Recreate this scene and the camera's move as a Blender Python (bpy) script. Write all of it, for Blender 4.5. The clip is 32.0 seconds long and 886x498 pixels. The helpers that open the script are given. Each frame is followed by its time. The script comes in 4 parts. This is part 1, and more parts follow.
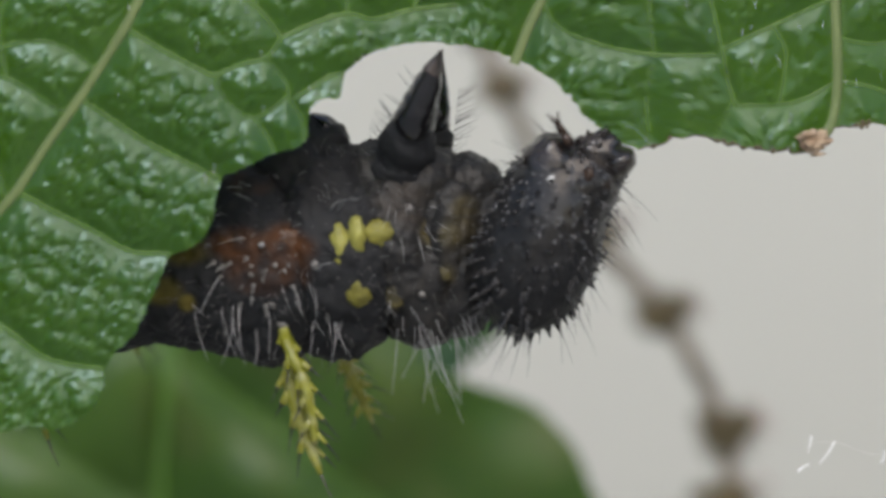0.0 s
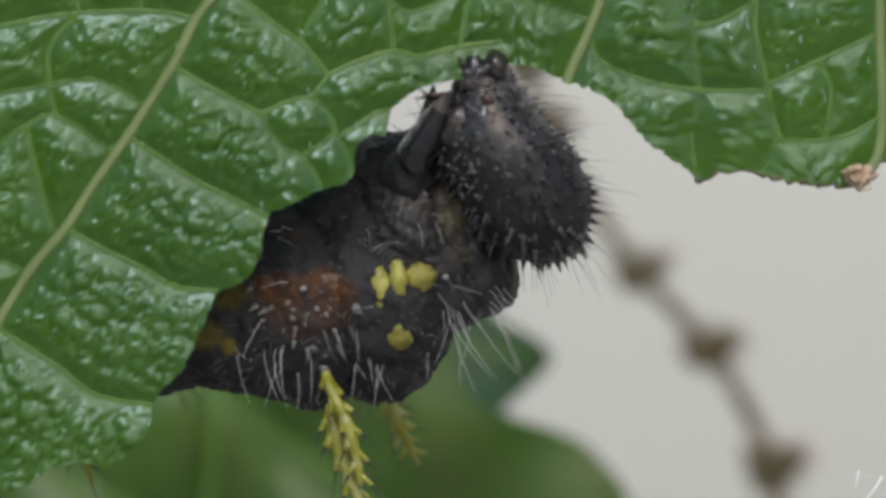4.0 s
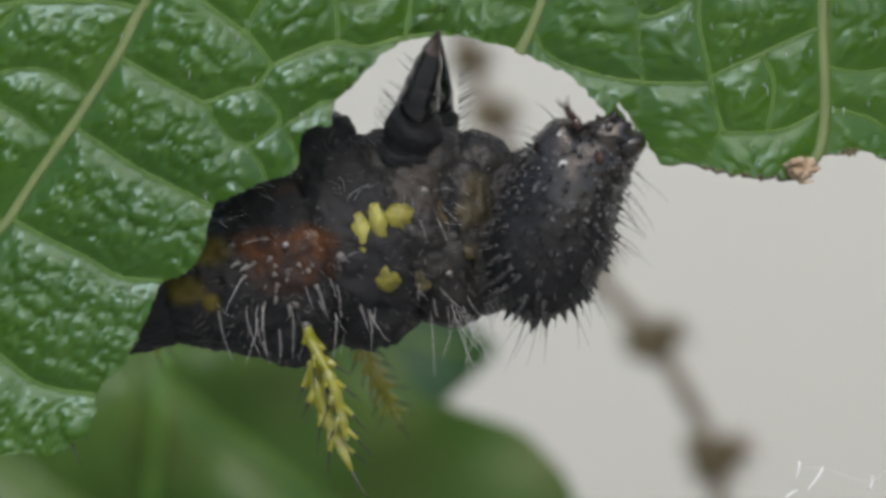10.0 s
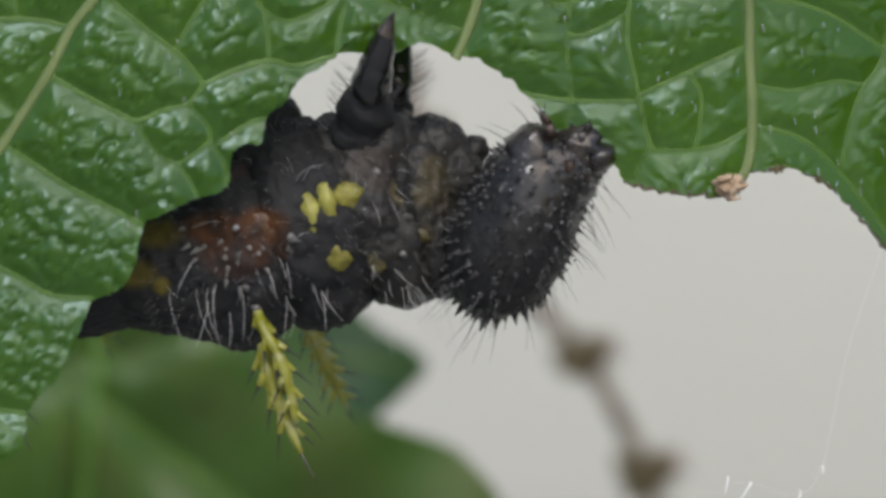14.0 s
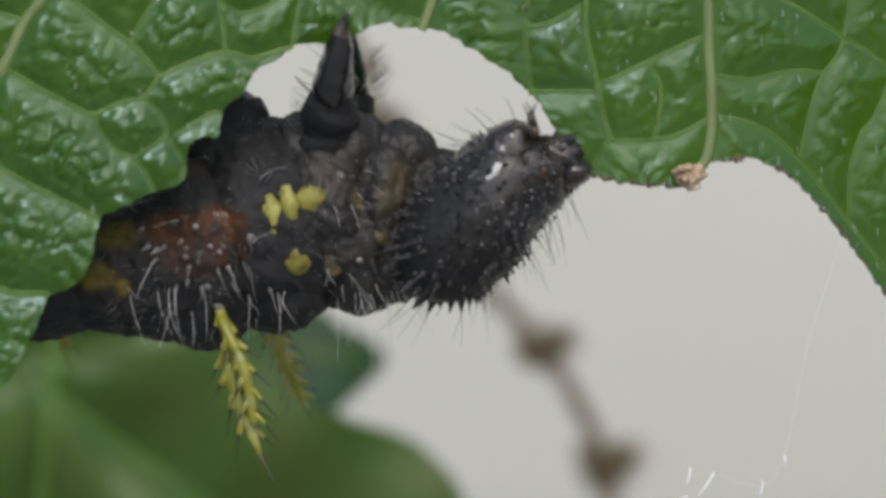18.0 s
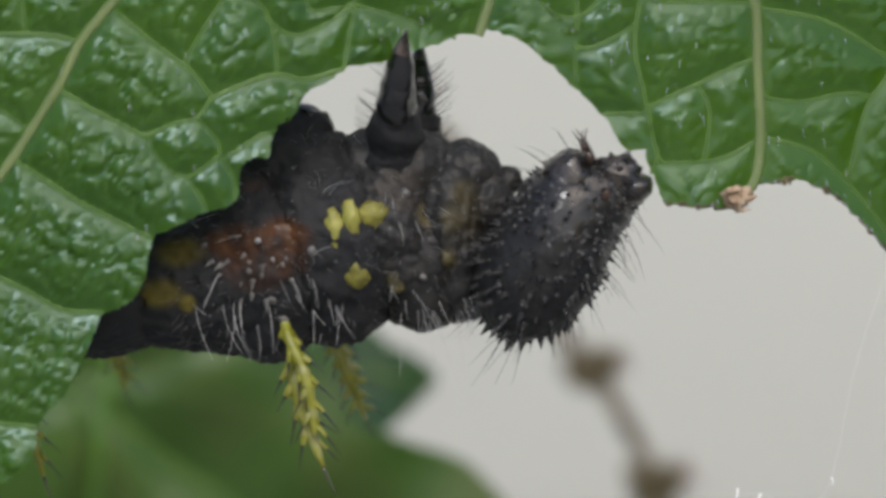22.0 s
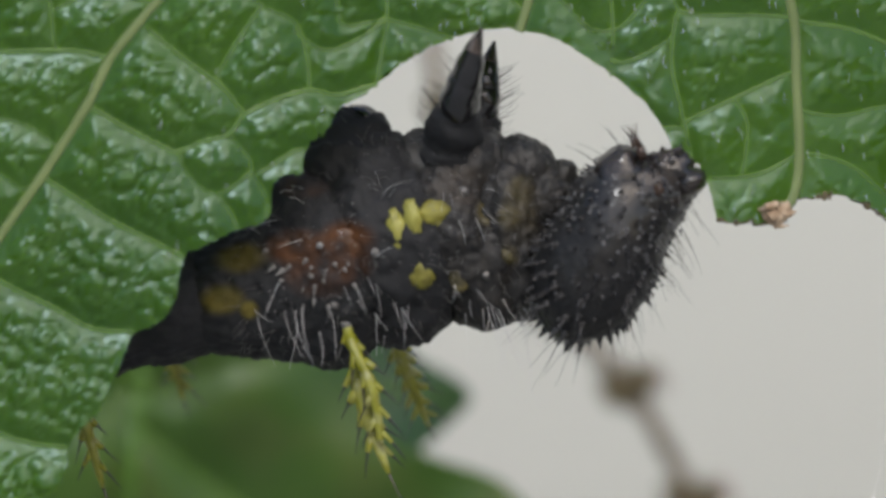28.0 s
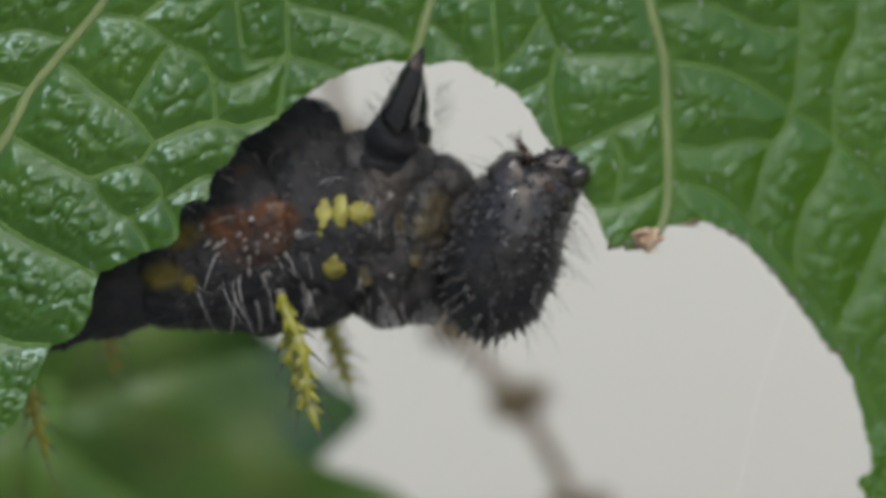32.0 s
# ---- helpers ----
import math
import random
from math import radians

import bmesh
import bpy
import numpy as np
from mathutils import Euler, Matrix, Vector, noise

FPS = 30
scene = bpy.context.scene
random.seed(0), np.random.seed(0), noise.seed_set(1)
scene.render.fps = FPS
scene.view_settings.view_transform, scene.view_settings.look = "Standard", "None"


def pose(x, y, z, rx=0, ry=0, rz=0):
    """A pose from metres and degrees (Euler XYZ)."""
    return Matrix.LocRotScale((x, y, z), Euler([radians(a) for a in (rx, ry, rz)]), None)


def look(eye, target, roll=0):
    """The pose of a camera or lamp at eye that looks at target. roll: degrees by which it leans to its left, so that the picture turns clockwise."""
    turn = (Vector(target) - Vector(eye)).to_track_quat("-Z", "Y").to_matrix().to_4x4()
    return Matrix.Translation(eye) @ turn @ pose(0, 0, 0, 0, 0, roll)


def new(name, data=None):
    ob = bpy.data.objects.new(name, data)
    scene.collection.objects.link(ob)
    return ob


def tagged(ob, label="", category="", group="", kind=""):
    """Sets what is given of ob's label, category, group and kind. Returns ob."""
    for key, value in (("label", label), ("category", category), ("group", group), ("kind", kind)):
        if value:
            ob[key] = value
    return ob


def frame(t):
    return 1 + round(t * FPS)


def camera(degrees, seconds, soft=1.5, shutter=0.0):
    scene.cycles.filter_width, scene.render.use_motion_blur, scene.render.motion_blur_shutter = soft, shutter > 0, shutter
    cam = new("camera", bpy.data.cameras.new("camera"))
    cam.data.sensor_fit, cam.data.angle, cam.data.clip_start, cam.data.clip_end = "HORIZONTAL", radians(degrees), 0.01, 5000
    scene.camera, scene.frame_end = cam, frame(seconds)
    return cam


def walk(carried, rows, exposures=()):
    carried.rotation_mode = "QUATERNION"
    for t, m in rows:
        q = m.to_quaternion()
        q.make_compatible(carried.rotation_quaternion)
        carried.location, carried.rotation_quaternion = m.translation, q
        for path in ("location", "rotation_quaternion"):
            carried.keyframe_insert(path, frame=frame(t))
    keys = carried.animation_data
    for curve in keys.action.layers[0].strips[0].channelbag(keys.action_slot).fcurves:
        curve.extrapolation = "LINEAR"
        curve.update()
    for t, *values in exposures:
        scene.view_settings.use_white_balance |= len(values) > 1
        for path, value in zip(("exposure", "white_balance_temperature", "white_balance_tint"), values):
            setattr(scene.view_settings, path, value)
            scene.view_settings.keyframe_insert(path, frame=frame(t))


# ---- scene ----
# Units: plan points are given on a picture plane at the leaf, PX metres per step;
# the camera stands DIST behind that plane and the depth y runs away from it.
MM = 0.001
PX = 0.0115 * MM
DIST = 51.13 * MM

cam = camera(20.0, 32.0, soft=3.6, shutter=0.5)
cam.data.dof.use_dof = True
cam.data.dof.focus_distance = DIST + 0.7 * MM
cam.data.dof.aperture_fstop = 66.0

PATH = [
    (0, -0.68, -1.09, -0.06, -0.31),
    (0.5, 0.22, -0.85, 0.05, -0.17),
    (1, -0.10, -0.59, 0.08, 0.03),
    (1.5, 0.69, -0.56, 0.12, 0.17),
    (2, 0.27, -0.30, 0.06, 0.26),
    (2.5, 0.53, -0.26, -0.29, -0.37),
    (4.5, 0.21, -0.28, -0.08, -0.10),
    (5, -0.21, -0.41, 0.13, -0.14),
    (5.5, -0.74, -0.64, -0.08, -0.17),
    (6, -0.00, -0.00, 0.01, -0.02),
    (6.5, 0.52, 0.31, 0.16, 0.04),
    (7, -0.25, 1.14, 0.13, 0.01),
    (7.5, -1.25, 0.89, 0.09, -0.05),
    (8, -1.95, -0.58, 0.05, -0.22),
    (8.5, -2.37, -1.66, -0.13, -0.08),
    (9, -1.39, -1.30, -0.20, -0.16),
    (9.5, -0.94, -0.42, 0.04, -0.04),
    (10, -0.90, -0.47, -0.05, -0.02),
    (10.5, -1.14, -0.34, 0.16, 0.37),
    (11, -1.72, -0.17, 0.08, 0.55),
    (11.5, -2.67, -0.74, -0.09, 0.31),
    (12, -2.57, -0.21, -0.15, 0.16),
    (12.5, -1.82, 0.46, -0.31, -0.12),
    (13, -1.71, -0.01, -0.12, -0.12),
    (13.5, -2.48, -0.07, -0.16, 0.22),
    (15.5, -2.15, -0.13, -0.44, 0.22),
    (16, -1.32, -0.04, -0.35, 0.04),
    (16.5, -1.11, 0.18, -0.44, -0.19),
    (17, -3.43, 0.06, -0.60, -0.02),
    (17.5, -3.32, 0.05, -0.42, -0.14),
    (18, -3.42, -0.27, -0.59, -0.10),
    (18.5, -1.27, -1.51, -0.53, 0.03),
    (19, -0.77, -1.06, -0.53, -0.04),
    (19.5, -2.09, 0.18, -0.53, 0.05),
    (20, -2.75, 0.30, -0.48, 0.20),
    (20.5, -2.97, -0.55, -0.17, 0.65),
    (21, -2.97, -0.59, -0.50, 0.15),
    (21.5, -1.65, -0.19, -0.32, 0.18),
    (22, -2.27, 0.21, -0.38, 0.29),
    (22.5, -2.73, 0.70, -0.41, 0.31),
    (23, -2.47, 1.00, -0.34, 0.19),
    (23.5, -3.77, 0.76, -0.58, 0.29),
    (24, -4.52, 0.95, -0.38, 0.40),
    (24.5, -3.63, 0.73, -0.44, 0.58),
    (25, -1.44, 1.31, -0.36, -0.00),
    (25.5, -2.08, 1.13, -0.41, -0.07),
    (26, -2.41, 1.04, -0.56, -0.11),
    (26.5, -1.69, 0.72, -0.33, -0.23),
    (28.5, -1.54, 0.61, -0.59, -0.37),
    (29, -1.80, 0.73, -0.70, -0.38),
    (29.5, -2.43, 1.11, -0.53, 0.02),
    (30, -3.94, 1.17, -0.68, 0.15),
    (30.5, -3.67, 0.94, -0.67, 0.08),
    (31, -3.92, 1.24, -0.43, 0.51),
    (31.5, -3.26, 0.50, -0.39, 0.09),
    (32, -3.78, 1.04, -0.28, 3.65),
]

def eye_row(yaw, pitch, roll, back):
    a, b = radians(yaw), radians(pitch)
    eye = Vector((0, -DIST - back * MM, 0))
    way = Vector((-math.sin(a) * math.cos(b), math.cos(a) * math.cos(b), math.sin(b)))
    return look(eye, eye + way, roll)


walk(cam, [(t, eye_row(yaw, pitch, roll, back)) for t, yaw, pitch, roll, back in PATH])

# ---- light ----
SUN_TURN, SUN_HIGH = -16, 46
world = bpy.data.worlds.new("sky")
scene.world = world
world.use_nodes = True
wn = world.node_tree.nodes
sky = wn.new("ShaderNodeTexSky")
sky.sky_type, sky.sun_disc = "NISHITA", False
sky.sun_elevation, sky.sun_rotation = radians(SUN_HIGH), radians(180 + SUN_TURN)
sky.air_density, sky.dust_density = 1.0, 3.0
world.node_tree.links.new(sky.outputs[0], wn["Background"].inputs[0])
wn["Background"].inputs[1].default_value = 0.15
sun = new("sun", bpy.data.lights.new("sun", "SUN"))
sun.data.energy, sun.data.angle, sun.data.color = 1.0, radians(15), (0.97, 0.98, 0.97)
sa, se = radians(SUN_TURN), radians(SUN_HIGH)
sun_at = Vector((math.sin(sa) * math.cos(se), -math.cos(sa) * math.cos(se), math.sin(se)))
sun.matrix_world = look(sun_at, (0, 0, 0))
scene.view_settings.exposure = 0.28


# ---- materials ----
def material(name, rough=0.5, base=(0.5, 0.5, 0.5), spec=0.5):
    m = bpy.data.materials.new(name)
    m.use_nodes = True
    p = m.node_tree.nodes["Principled BSDF"]
    p.inputs["Base Color"].default_value = (*base, 1)
    p.inputs["Roughness"].default_value = rough
    p.inputs["Specular IOR Level"].default_value = spec
    return m


def mottled(m, low, high, scale, bump=0.0, bump_scale=0.0, bump_size=0.05 * MM, rough=None, second=None):
    """Noise from one colour to another at two scales, with a fine relief."""
    n, k = m.node_tree.nodes, m.node_tree.links
    p = n["Principled BSDF"]
    at = n.new("ShaderNodeTexCoord")
    big = n.new("ShaderNodeTexNoise")
    big.inputs["Scale"].default_value, big.inputs["Detail"].default_value = scale, 6
    k.new(at.outputs["Object"], big.inputs["Vector"])
    ramp = n.new("ShaderNodeValToRGB")
    ramp.color_ramp.elements[0].position, ramp.color_ramp.elements[1].position = 0.32, 0.68
    ramp.color_ramp.elements[0].color, ramp.color_ramp.elements[1].color = (*low, 1), (*high, 1)
    k.new(big.outputs["Fac"], ramp.inputs["Fac"])
    colour = ramp.outputs["Color"]
    if second:
        other, s2, amount = second
        fine = n.new("ShaderNodeTexNoise")
        fine.inputs["Scale"].default_value, fine.inputs["Detail"].default_value = s2, 4
        k.new(at.outputs["Object"], fine.inputs["Vector"])
        lift = n.new("ShaderNodeMapRange")
        lift.inputs["From Min"].default_value, lift.inputs["From Max"].default_value = 0.5, 0.72
        lift.inputs["To Max"].default_value = amount
        k.new(fine.outputs["Fac"], lift.inputs["Value"])
        mix = n.new("ShaderNodeMix")
        mix.data_type = "RGBA"
        k.new(lift.outputs["Result"], mix.inputs["Factor"])
        k.new(colour, mix.inputs["A"])
        mix.inputs["B"].default_value = (*other, 1)
        colour = mix.outputs["Result"]
    k.new(colour, p.inputs["Base Color"])
    if rough:
        r = n.new("ShaderNodeMapRange")
        r.inputs["To Min"].default_value, r.inputs["To Max"].default_value = rough
        k.new(big.outputs["Fac"], r.inputs["Value"])
        k.new(r.outputs["Result"], p.inputs["Roughness"])
    if bump:
        grain = n.new("ShaderNodeTexNoise")
        grain.inputs["Scale"].default_value, grain.inputs["Detail"].default_value = bump_scale, 3
        k.new(at.outputs["Object"], grain.inputs["Vector"])
        b = n.new("ShaderNodeBump")
        b.inputs["Strength"].default_value, b.inputs["Distance"].default_value = bump, bump_size
        k.new(grain.outputs["Fac"], b.inputs["Height"])
        k.new(b.outputs["Normal"], p.inputs["Normal"])
    return m


def lets_light(m, share, colour):
    """A thin leaf lets part of the light through."""
    n, k = m.node_tree.nodes, m.node_tree.links
    glow = n.new("ShaderNodeBsdfTranslucent")
    glow.inputs["Color"].default_value = (*colour, 1)
    mix = n.new("ShaderNodeMixShader")
    mix.inputs["Fac"].default_value = share
    k.new(n["Principled BSDF"].outputs[0], mix.inputs[1])
    k.new(glow.outputs[0], mix.inputs[2])
    k.new(mix.outputs[0], n["Material Output"].inputs["Surface"])
    return m


def marking(m, x, y, a, b, colour, amount, grain=1700, least=0.1):
    """A soft-edged mottled patch of colour in the skin, at a place of the part in steps, over its whole depth."""
    n, k = m.node_tree.nodes, m.node_tree.links
    p = n["Principled BSDF"]
    was = p.inputs["Base Color"].links[0].from_socket
    at_ = n.new("ShaderNodeTexCoord")
    place = n.new("ShaderNodeMapping")
    place.vector_type = "TEXTURE"
    place.inputs["Location"].default_value = (x * PX, 0, -y * PX)
    place.inputs["Scale"].default_value = (a * PX, 1.0, b * PX)
    k.new(at_.outputs["Object"], place.inputs["Vector"])
    far = n.new("ShaderNodeVectorMath")
    far.operation = "LENGTH"
    k.new(place.outputs["Vector"], far.inputs[0])
    edge = n.new("ShaderNodeMapRange")
    edge.interpolation_type = "SMOOTHSTEP"
    edge.inputs["From Min"].default_value, edge.inputs["From Max"].default_value = 1.15, 0.45
    k.new(far.outputs["Value"], edge.inputs["Value"])
    speck = n.new("ShaderNodeTexNoise")
    speck.inputs["Scale"].default_value, speck.inputs["Detail"].default_value = grain, 5
    k.new(at_.outputs["Object"], speck.inputs["Vector"])
    broken = n.new("ShaderNodeMapRange")
    broken.inputs["From Min"].default_value, broken.inputs["From Max"].default_value = 0.36, 0.6
    broken.inputs["To Min"].default_value = least
    broken.inputs["To Max"].default_value = amount
    k.new(speck.outputs["Fac"], broken.inputs["Value"])
    both = n.new("ShaderNodeMath")
    both.operation = "MULTIPLY"
    k.new(edge.outputs["Result"], both.inputs[0])
    k.new(broken.outputs["Result"], both.inputs[1])
    mix = n.new("ShaderNodeMix")
    mix.data_type = "RGBA"
    k.new(both.outputs["Value"], mix.inputs["Factor"])
    k.new(was, mix.inputs["A"])
    mix.inputs["B"].default_value = (*colour, 1)
    k.new(mix.outputs["Result"], p.inputs["Base Color"])
    return m


LEAF = mottled(material("leaf_green", 0.26, spec=0.8), (0.036, 0.108, 0.006), (0.059, 0.147, 0.010), 260, 0.38, 5200, 0.045 * MM, (0.17, 0.33),
               ((0.072, 0.166, 0.014), 1300, 0.5))
# blue of reflected skylight put into the colour of the leaf's highlights
LEAF.node_tree.nodes["Principled BSDF"].inputs["Specular Tint"].default_value = (0.76, 0.94, 1.0, 1)
lets_light(LEAF, 0.46, (0.31, 0.46, 0.025))
VEIN = mottled(material("vein_pale", 0.45), (0.105, 0.15, 0.045), (0.15, 0.2, 0.068), 900, 0.3, 6000, 0.02 * MM)
SIDE_VEIN = mottled(material("side_vein_green", 0.34), (0.054, 0.13, 0.012), (0.076, 0.158, 0.02), 900, 0.3, 6000, 0.02 * MM)
BACK_LEAF = mottled(material("shaded_leaf_green", 0.42), (0.03, 0.082, 0.006), (0.06, 0.132, 0.012), 190, 0.3, 2500, 0.05 * MM, None,
                    ((0.095, 0.12, 0.03), 320, 0.6))
lets_light(BACK_LEAF, 0.25, (0.16, 0.26, 0.02))
FAR_LEAF = mottled(material("bluish_dark_green", 0.4), (0.016, 0.062, 0.016), (0.028, 0.085, 0.026), 190, 0.3, 2500, 0.05 * MM)
lets_light(FAR_LEAF, 0.2, (0.08, 0.2, 0.04))
WITHER = mottled(material("withered_brown", 0.7), (0.3, 0.2, 0.12), (0.58, 0.46, 0.33), 3000, 0.4, 9000)
STALK = mottled(material("dry_stalk", 0.7), (0.1, 0.08, 0.055), (0.2, 0.16, 0.12), 500, 0.3, 4000)
CALYX = mottled(material("calyx_brown_green", 0.7), (0.05, 0.042, 0.015), (0.11, 0.085, 0.035), 700, 0.3, 4000)
PETAL = mottled(material("petal_faded_pink", 0.6), (0.3, 0.24, 0.22), (0.4, 0.33, 0.31), 900)
WALL = mottled(material("painted_wall", 0.8), (0.43, 0.437, 0.398), (0.465, 0.472, 0.432), 9, 0.15, 300, 0.3 * MM)
SKIN = mottled(material("black_skin", 0.6, spec=0.16), (0.0175, 0.0181, 0.0194), (0.0215, 0.0222, 0.0236), 1400, 0.35, 7200, 0.07 * MM, (0.45, 0.8),
               ((0.028, 0.029, 0.032), 6500, 0.35))


def black_skin(name):
    return mottled(material(name, 0.6, spec=0.16), (0.0175, 0.0181, 0.0194), (0.0215, 0.0222, 0.0236), 1400, 0.35, 7200, 0.07 * MM, (0.45, 0.8),
                   ((0.028, 0.029, 0.032), 6500, 0.35))


def brown_skin(name):
    return mottled(material(name, 0.55, spec=0.3), (0.016, 0.0162, 0.0165), (0.022, 0.0205, 0.019), 800, 0.5, 6200, 0.08 * MM, (0.28, 0.7),
                   ((0.04, 0.034, 0.026), 3800, 0.35))


ABDOMEN_SKIN = black_skin("black_rust_skin")
marking(ABDOMEN_SKIN, -46, -4, 62, 34, (0.07, 0.027, 0.008), 0.95, 1700, 0.2)
marking(ABDOMEN_SKIN, 44, -6, 52, 40, (0.07, 0.027, 0.008), 0.95, 1700, 0.2)
marking(ABDOMEN_SKIN, 0, 42, 74, 50, (0.05, 0.021, 0.009), 0.9, 1900, 0.05)
marking(ABDOMEN_SKIN, -180, 78, 44, 30, (0.1, 0.082, 0.016), 1.0, 1700, 0.75)
marking(ABDOMEN_SKIN, -134, 100, 19, 19, (0.11, 0.09, 0.018), 1.0, 1700, 0.8)
marking(ABDOMEN_SKIN, -140, 8, 52, 30, (0.078, 0.062, 0.014), 1.0, 1700, 0.65)
marking(ABDOMEN_SKIN, -20, -112, 50, 26, (0.05, 0.03, 0.02), 0.9)
HIND_SKIN = black_skin("black_hind_skin")
marking(HIND_SKIN, 50, -4, 52, 38, (0.07, 0.027, 0.008), 0.95, 1700, 0.2)
marking(HIND_SKIN, 60, 40, 40, 36, (0.045, 0.02, 0.009), 0.9, 1900, 0.05)
FRONT_SKIN = brown_skin("brown_olive_front_skin")
marking(FRONT_SKIN, 2, -62, 30, 34, (0.08, 0.066, 0.026), 0.65, 2600)
marking(FRONT_SKIN, -8, -14, 24, 24, (0.11, 0.092, 0.032), 0.75, 2600)
marking(FRONT_SKIN, 10, -30, 44, 70, (0.045, 0.037, 0.02), 0.7, 2200)
marking(FRONT_SKIN, 4, 54, 22, 24, (0.09, 0.07, 0.026), 0.65)
THORAX_SKIN = brown_skin("brown_mottled_thorax_skin")
marking(THORAX_SKIN, 10, -60, 70, 46, (0.036, 0.028, 0.021), 0.8, 2600)
marking(THORAX_SKIN, 68, -20, 24, 30, (0.12, 0.095, 0.03), 0.8)
RED = mottled(material("red_brown_wart", 0.35, spec=0.4), (0.03, 0.014, 0.007), (0.1, 0.037, 0.008), 1900, 0.5, 5200, 0.06 * MM, (0.2, 0.45),
              ((0.014, 0.011, 0.01), 2600, 0.8))
TUBERCLE = mottled(material("tubercle_tan", 0.3), (0.055, 0.051, 0.047), (0.2, 0.192, 0.182), 3500, 0.4, 8000, 0.03 * MM)
YELLOW = mottled(material("yellow_patch", 0.4, spec=0.4), (0.2, 0.19, 0.03), (0.32, 0.31, 0.075), 2600, 0.4, 6000, 0.05 * MM, None, ((0.12, 0.11, 0.02), 4200, 0.5))
DULL_YELLOW = mottled(material("dull_yellow_patch", 0.45, spec=0.35), (0.13, 0.12, 0.02), (0.24, 0.225, 0.035), 2600, 0.4, 6000, 0.05 * MM, None, ((0.08, 0.07, 0.02), 4200, 0.5))
OLIVE = mottled(material("olive_patch", 0.5), (0.022, 0.019, 0.010), (0.11, 0.09, 0.022), 2600, 0.7, 6000, 0.06 * MM)
SPINE = mottled(material("yellow_spine", 0.22), (0.18, 0.185, 0.012), (0.33, 0.335, 0.05), 2500, 0.5, 7000, 0.05 * MM, (0.08, 0.25), ((0.5, 0.49, 0.3), 3000, 0.5))
lets_light(SPINE, 0.25, (0.44, 0.45, 0.04))
HEAD = mottled(material("head_shell", 0.4, spec=0.14), (0.0145, 0.0147, 0.0152), (0.018, 0.0182, 0.0187), 1500, 0.7, 5200, 0.08 * MM, (0.3, 0.6), ((0.03, 0.03, 0.031), 6500, 0.4))
BROW = mottled(material("wet_black_brow", 0.4, spec=0.14), (0.0125, 0.0126, 0.013), (0.018, 0.0175, 0.0172), 1500, 0.5, 5200, 0.06 * MM, (0.3, 0.6), ((0.03, 0.028, 0.027), 6500, 0.4))
FACE = mottled(material("face_brown", 0.32, spec=0.4), (0.010, 0.0095, 0.0095), (0.024, 0.019, 0.016), 1500, 0.5, 5000, 0.07 * MM, (0.12, 0.36), ((0.04, 0.026, 0.018), 2400, 0.5))
HORN = mottled(material("glossy_black", 0.25, spec=0.45), (0.008, 0.0082, 0.009), (0.014, 0.013, 0.013), 2500, 0.3, 5200, 0.05 * MM, (0.12, 0.3))
for m, coat in ((HEAD, 0.12), (BROW, 0.6), (FACE, 0.45), (HORN, 0.5)):
    m.node_tree.nodes["Principled BSDF"].inputs["Coat Weight"].default_value = coat
    m.node_tree.nodes["Principled BSDF"].inputs["Coat Roughness"].default_value = 0.08
# grey gloss for the beads that stand in for glints on the head
GLINT_BEAD = material("grey_glint_bead", 0.12, (0.075, 0.075, 0.078), 0.9)
CLAW = mottled(material("pale_horn_claw", 0.18, spec=0.6), (0.018, 0.014, 0.012), (0.1, 0.08, 0.07), 3500)
wet = BROW.node_tree
ripple = wet.nodes.new("ShaderNodeTexNoise")
ripple.inputs["Scale"].default_value, ripple.inputs["Detail"].default_value = 3600, 2
wet.links.new(next(n for n in wet.nodes if n.type == "TEX_COORD").outputs["Object"], ripple.inputs["Vector"])
relief = wet.nodes.new("ShaderNodeBump")
relief.inputs["Strength"].default_value, relief.inputs["Distance"].default_value = 0.22, 0.06 * MM
wet.links.new(ripple.outputs["Fac"], relief.inputs["Height"])
wet.links.new(relief.outputs["Normal"], wet.nodes["Principled BSDF"].inputs["Coat Normal"])
AMBER = mottled(material("amber_horn", 0.2), (0.02, 0.012, 0.008), (0.065, 0.036, 0.022), 2500)
WHITE_HAIR = material("white_hair", 0.25, (0.5, 0.5, 0.5))
GREY_HAIR = material("grey_hair", 0.45, (0.13, 0.125, 0.12))
DOWN = material("silvery_down", 0.2, (0.85, 0.86, 0.85), 0.8)
BLACK_HAIR = material("black_hair", 0.3, (0.012, 0.011, 0.011))
PALE_DOT = material("pale_granule", 0.25, (0.2, 0.2, 0.2))


# ---- building helpers ----
def spot(x, y, depth=0.0):
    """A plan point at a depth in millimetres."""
    k = PX * (DIST + depth * MM) / DIST
    return Vector(((x - 784) * k, depth * MM, (441 - y) * k))


def step(depth):
    return PX * (DIST + depth * MM) / DIST


def mesh_of(name, bm, *mats):
    me = bpy.data.meshes.new(name)
    bm.to_mesh(me)
    bm.free()
    me.shade_smooth()
    for m in mats:
        me.materials.append(m)
    return me


def part(name, bm, mat, parent, label=""):
    me = bm if isinstance(bm, bpy.types.Mesh) else mesh_of(name, bm, *(mat if isinstance(mat, (list, tuple)) else [mat]))
    ob = new(name, me)
    ob.parent = parent
    return tagged(ob, label)


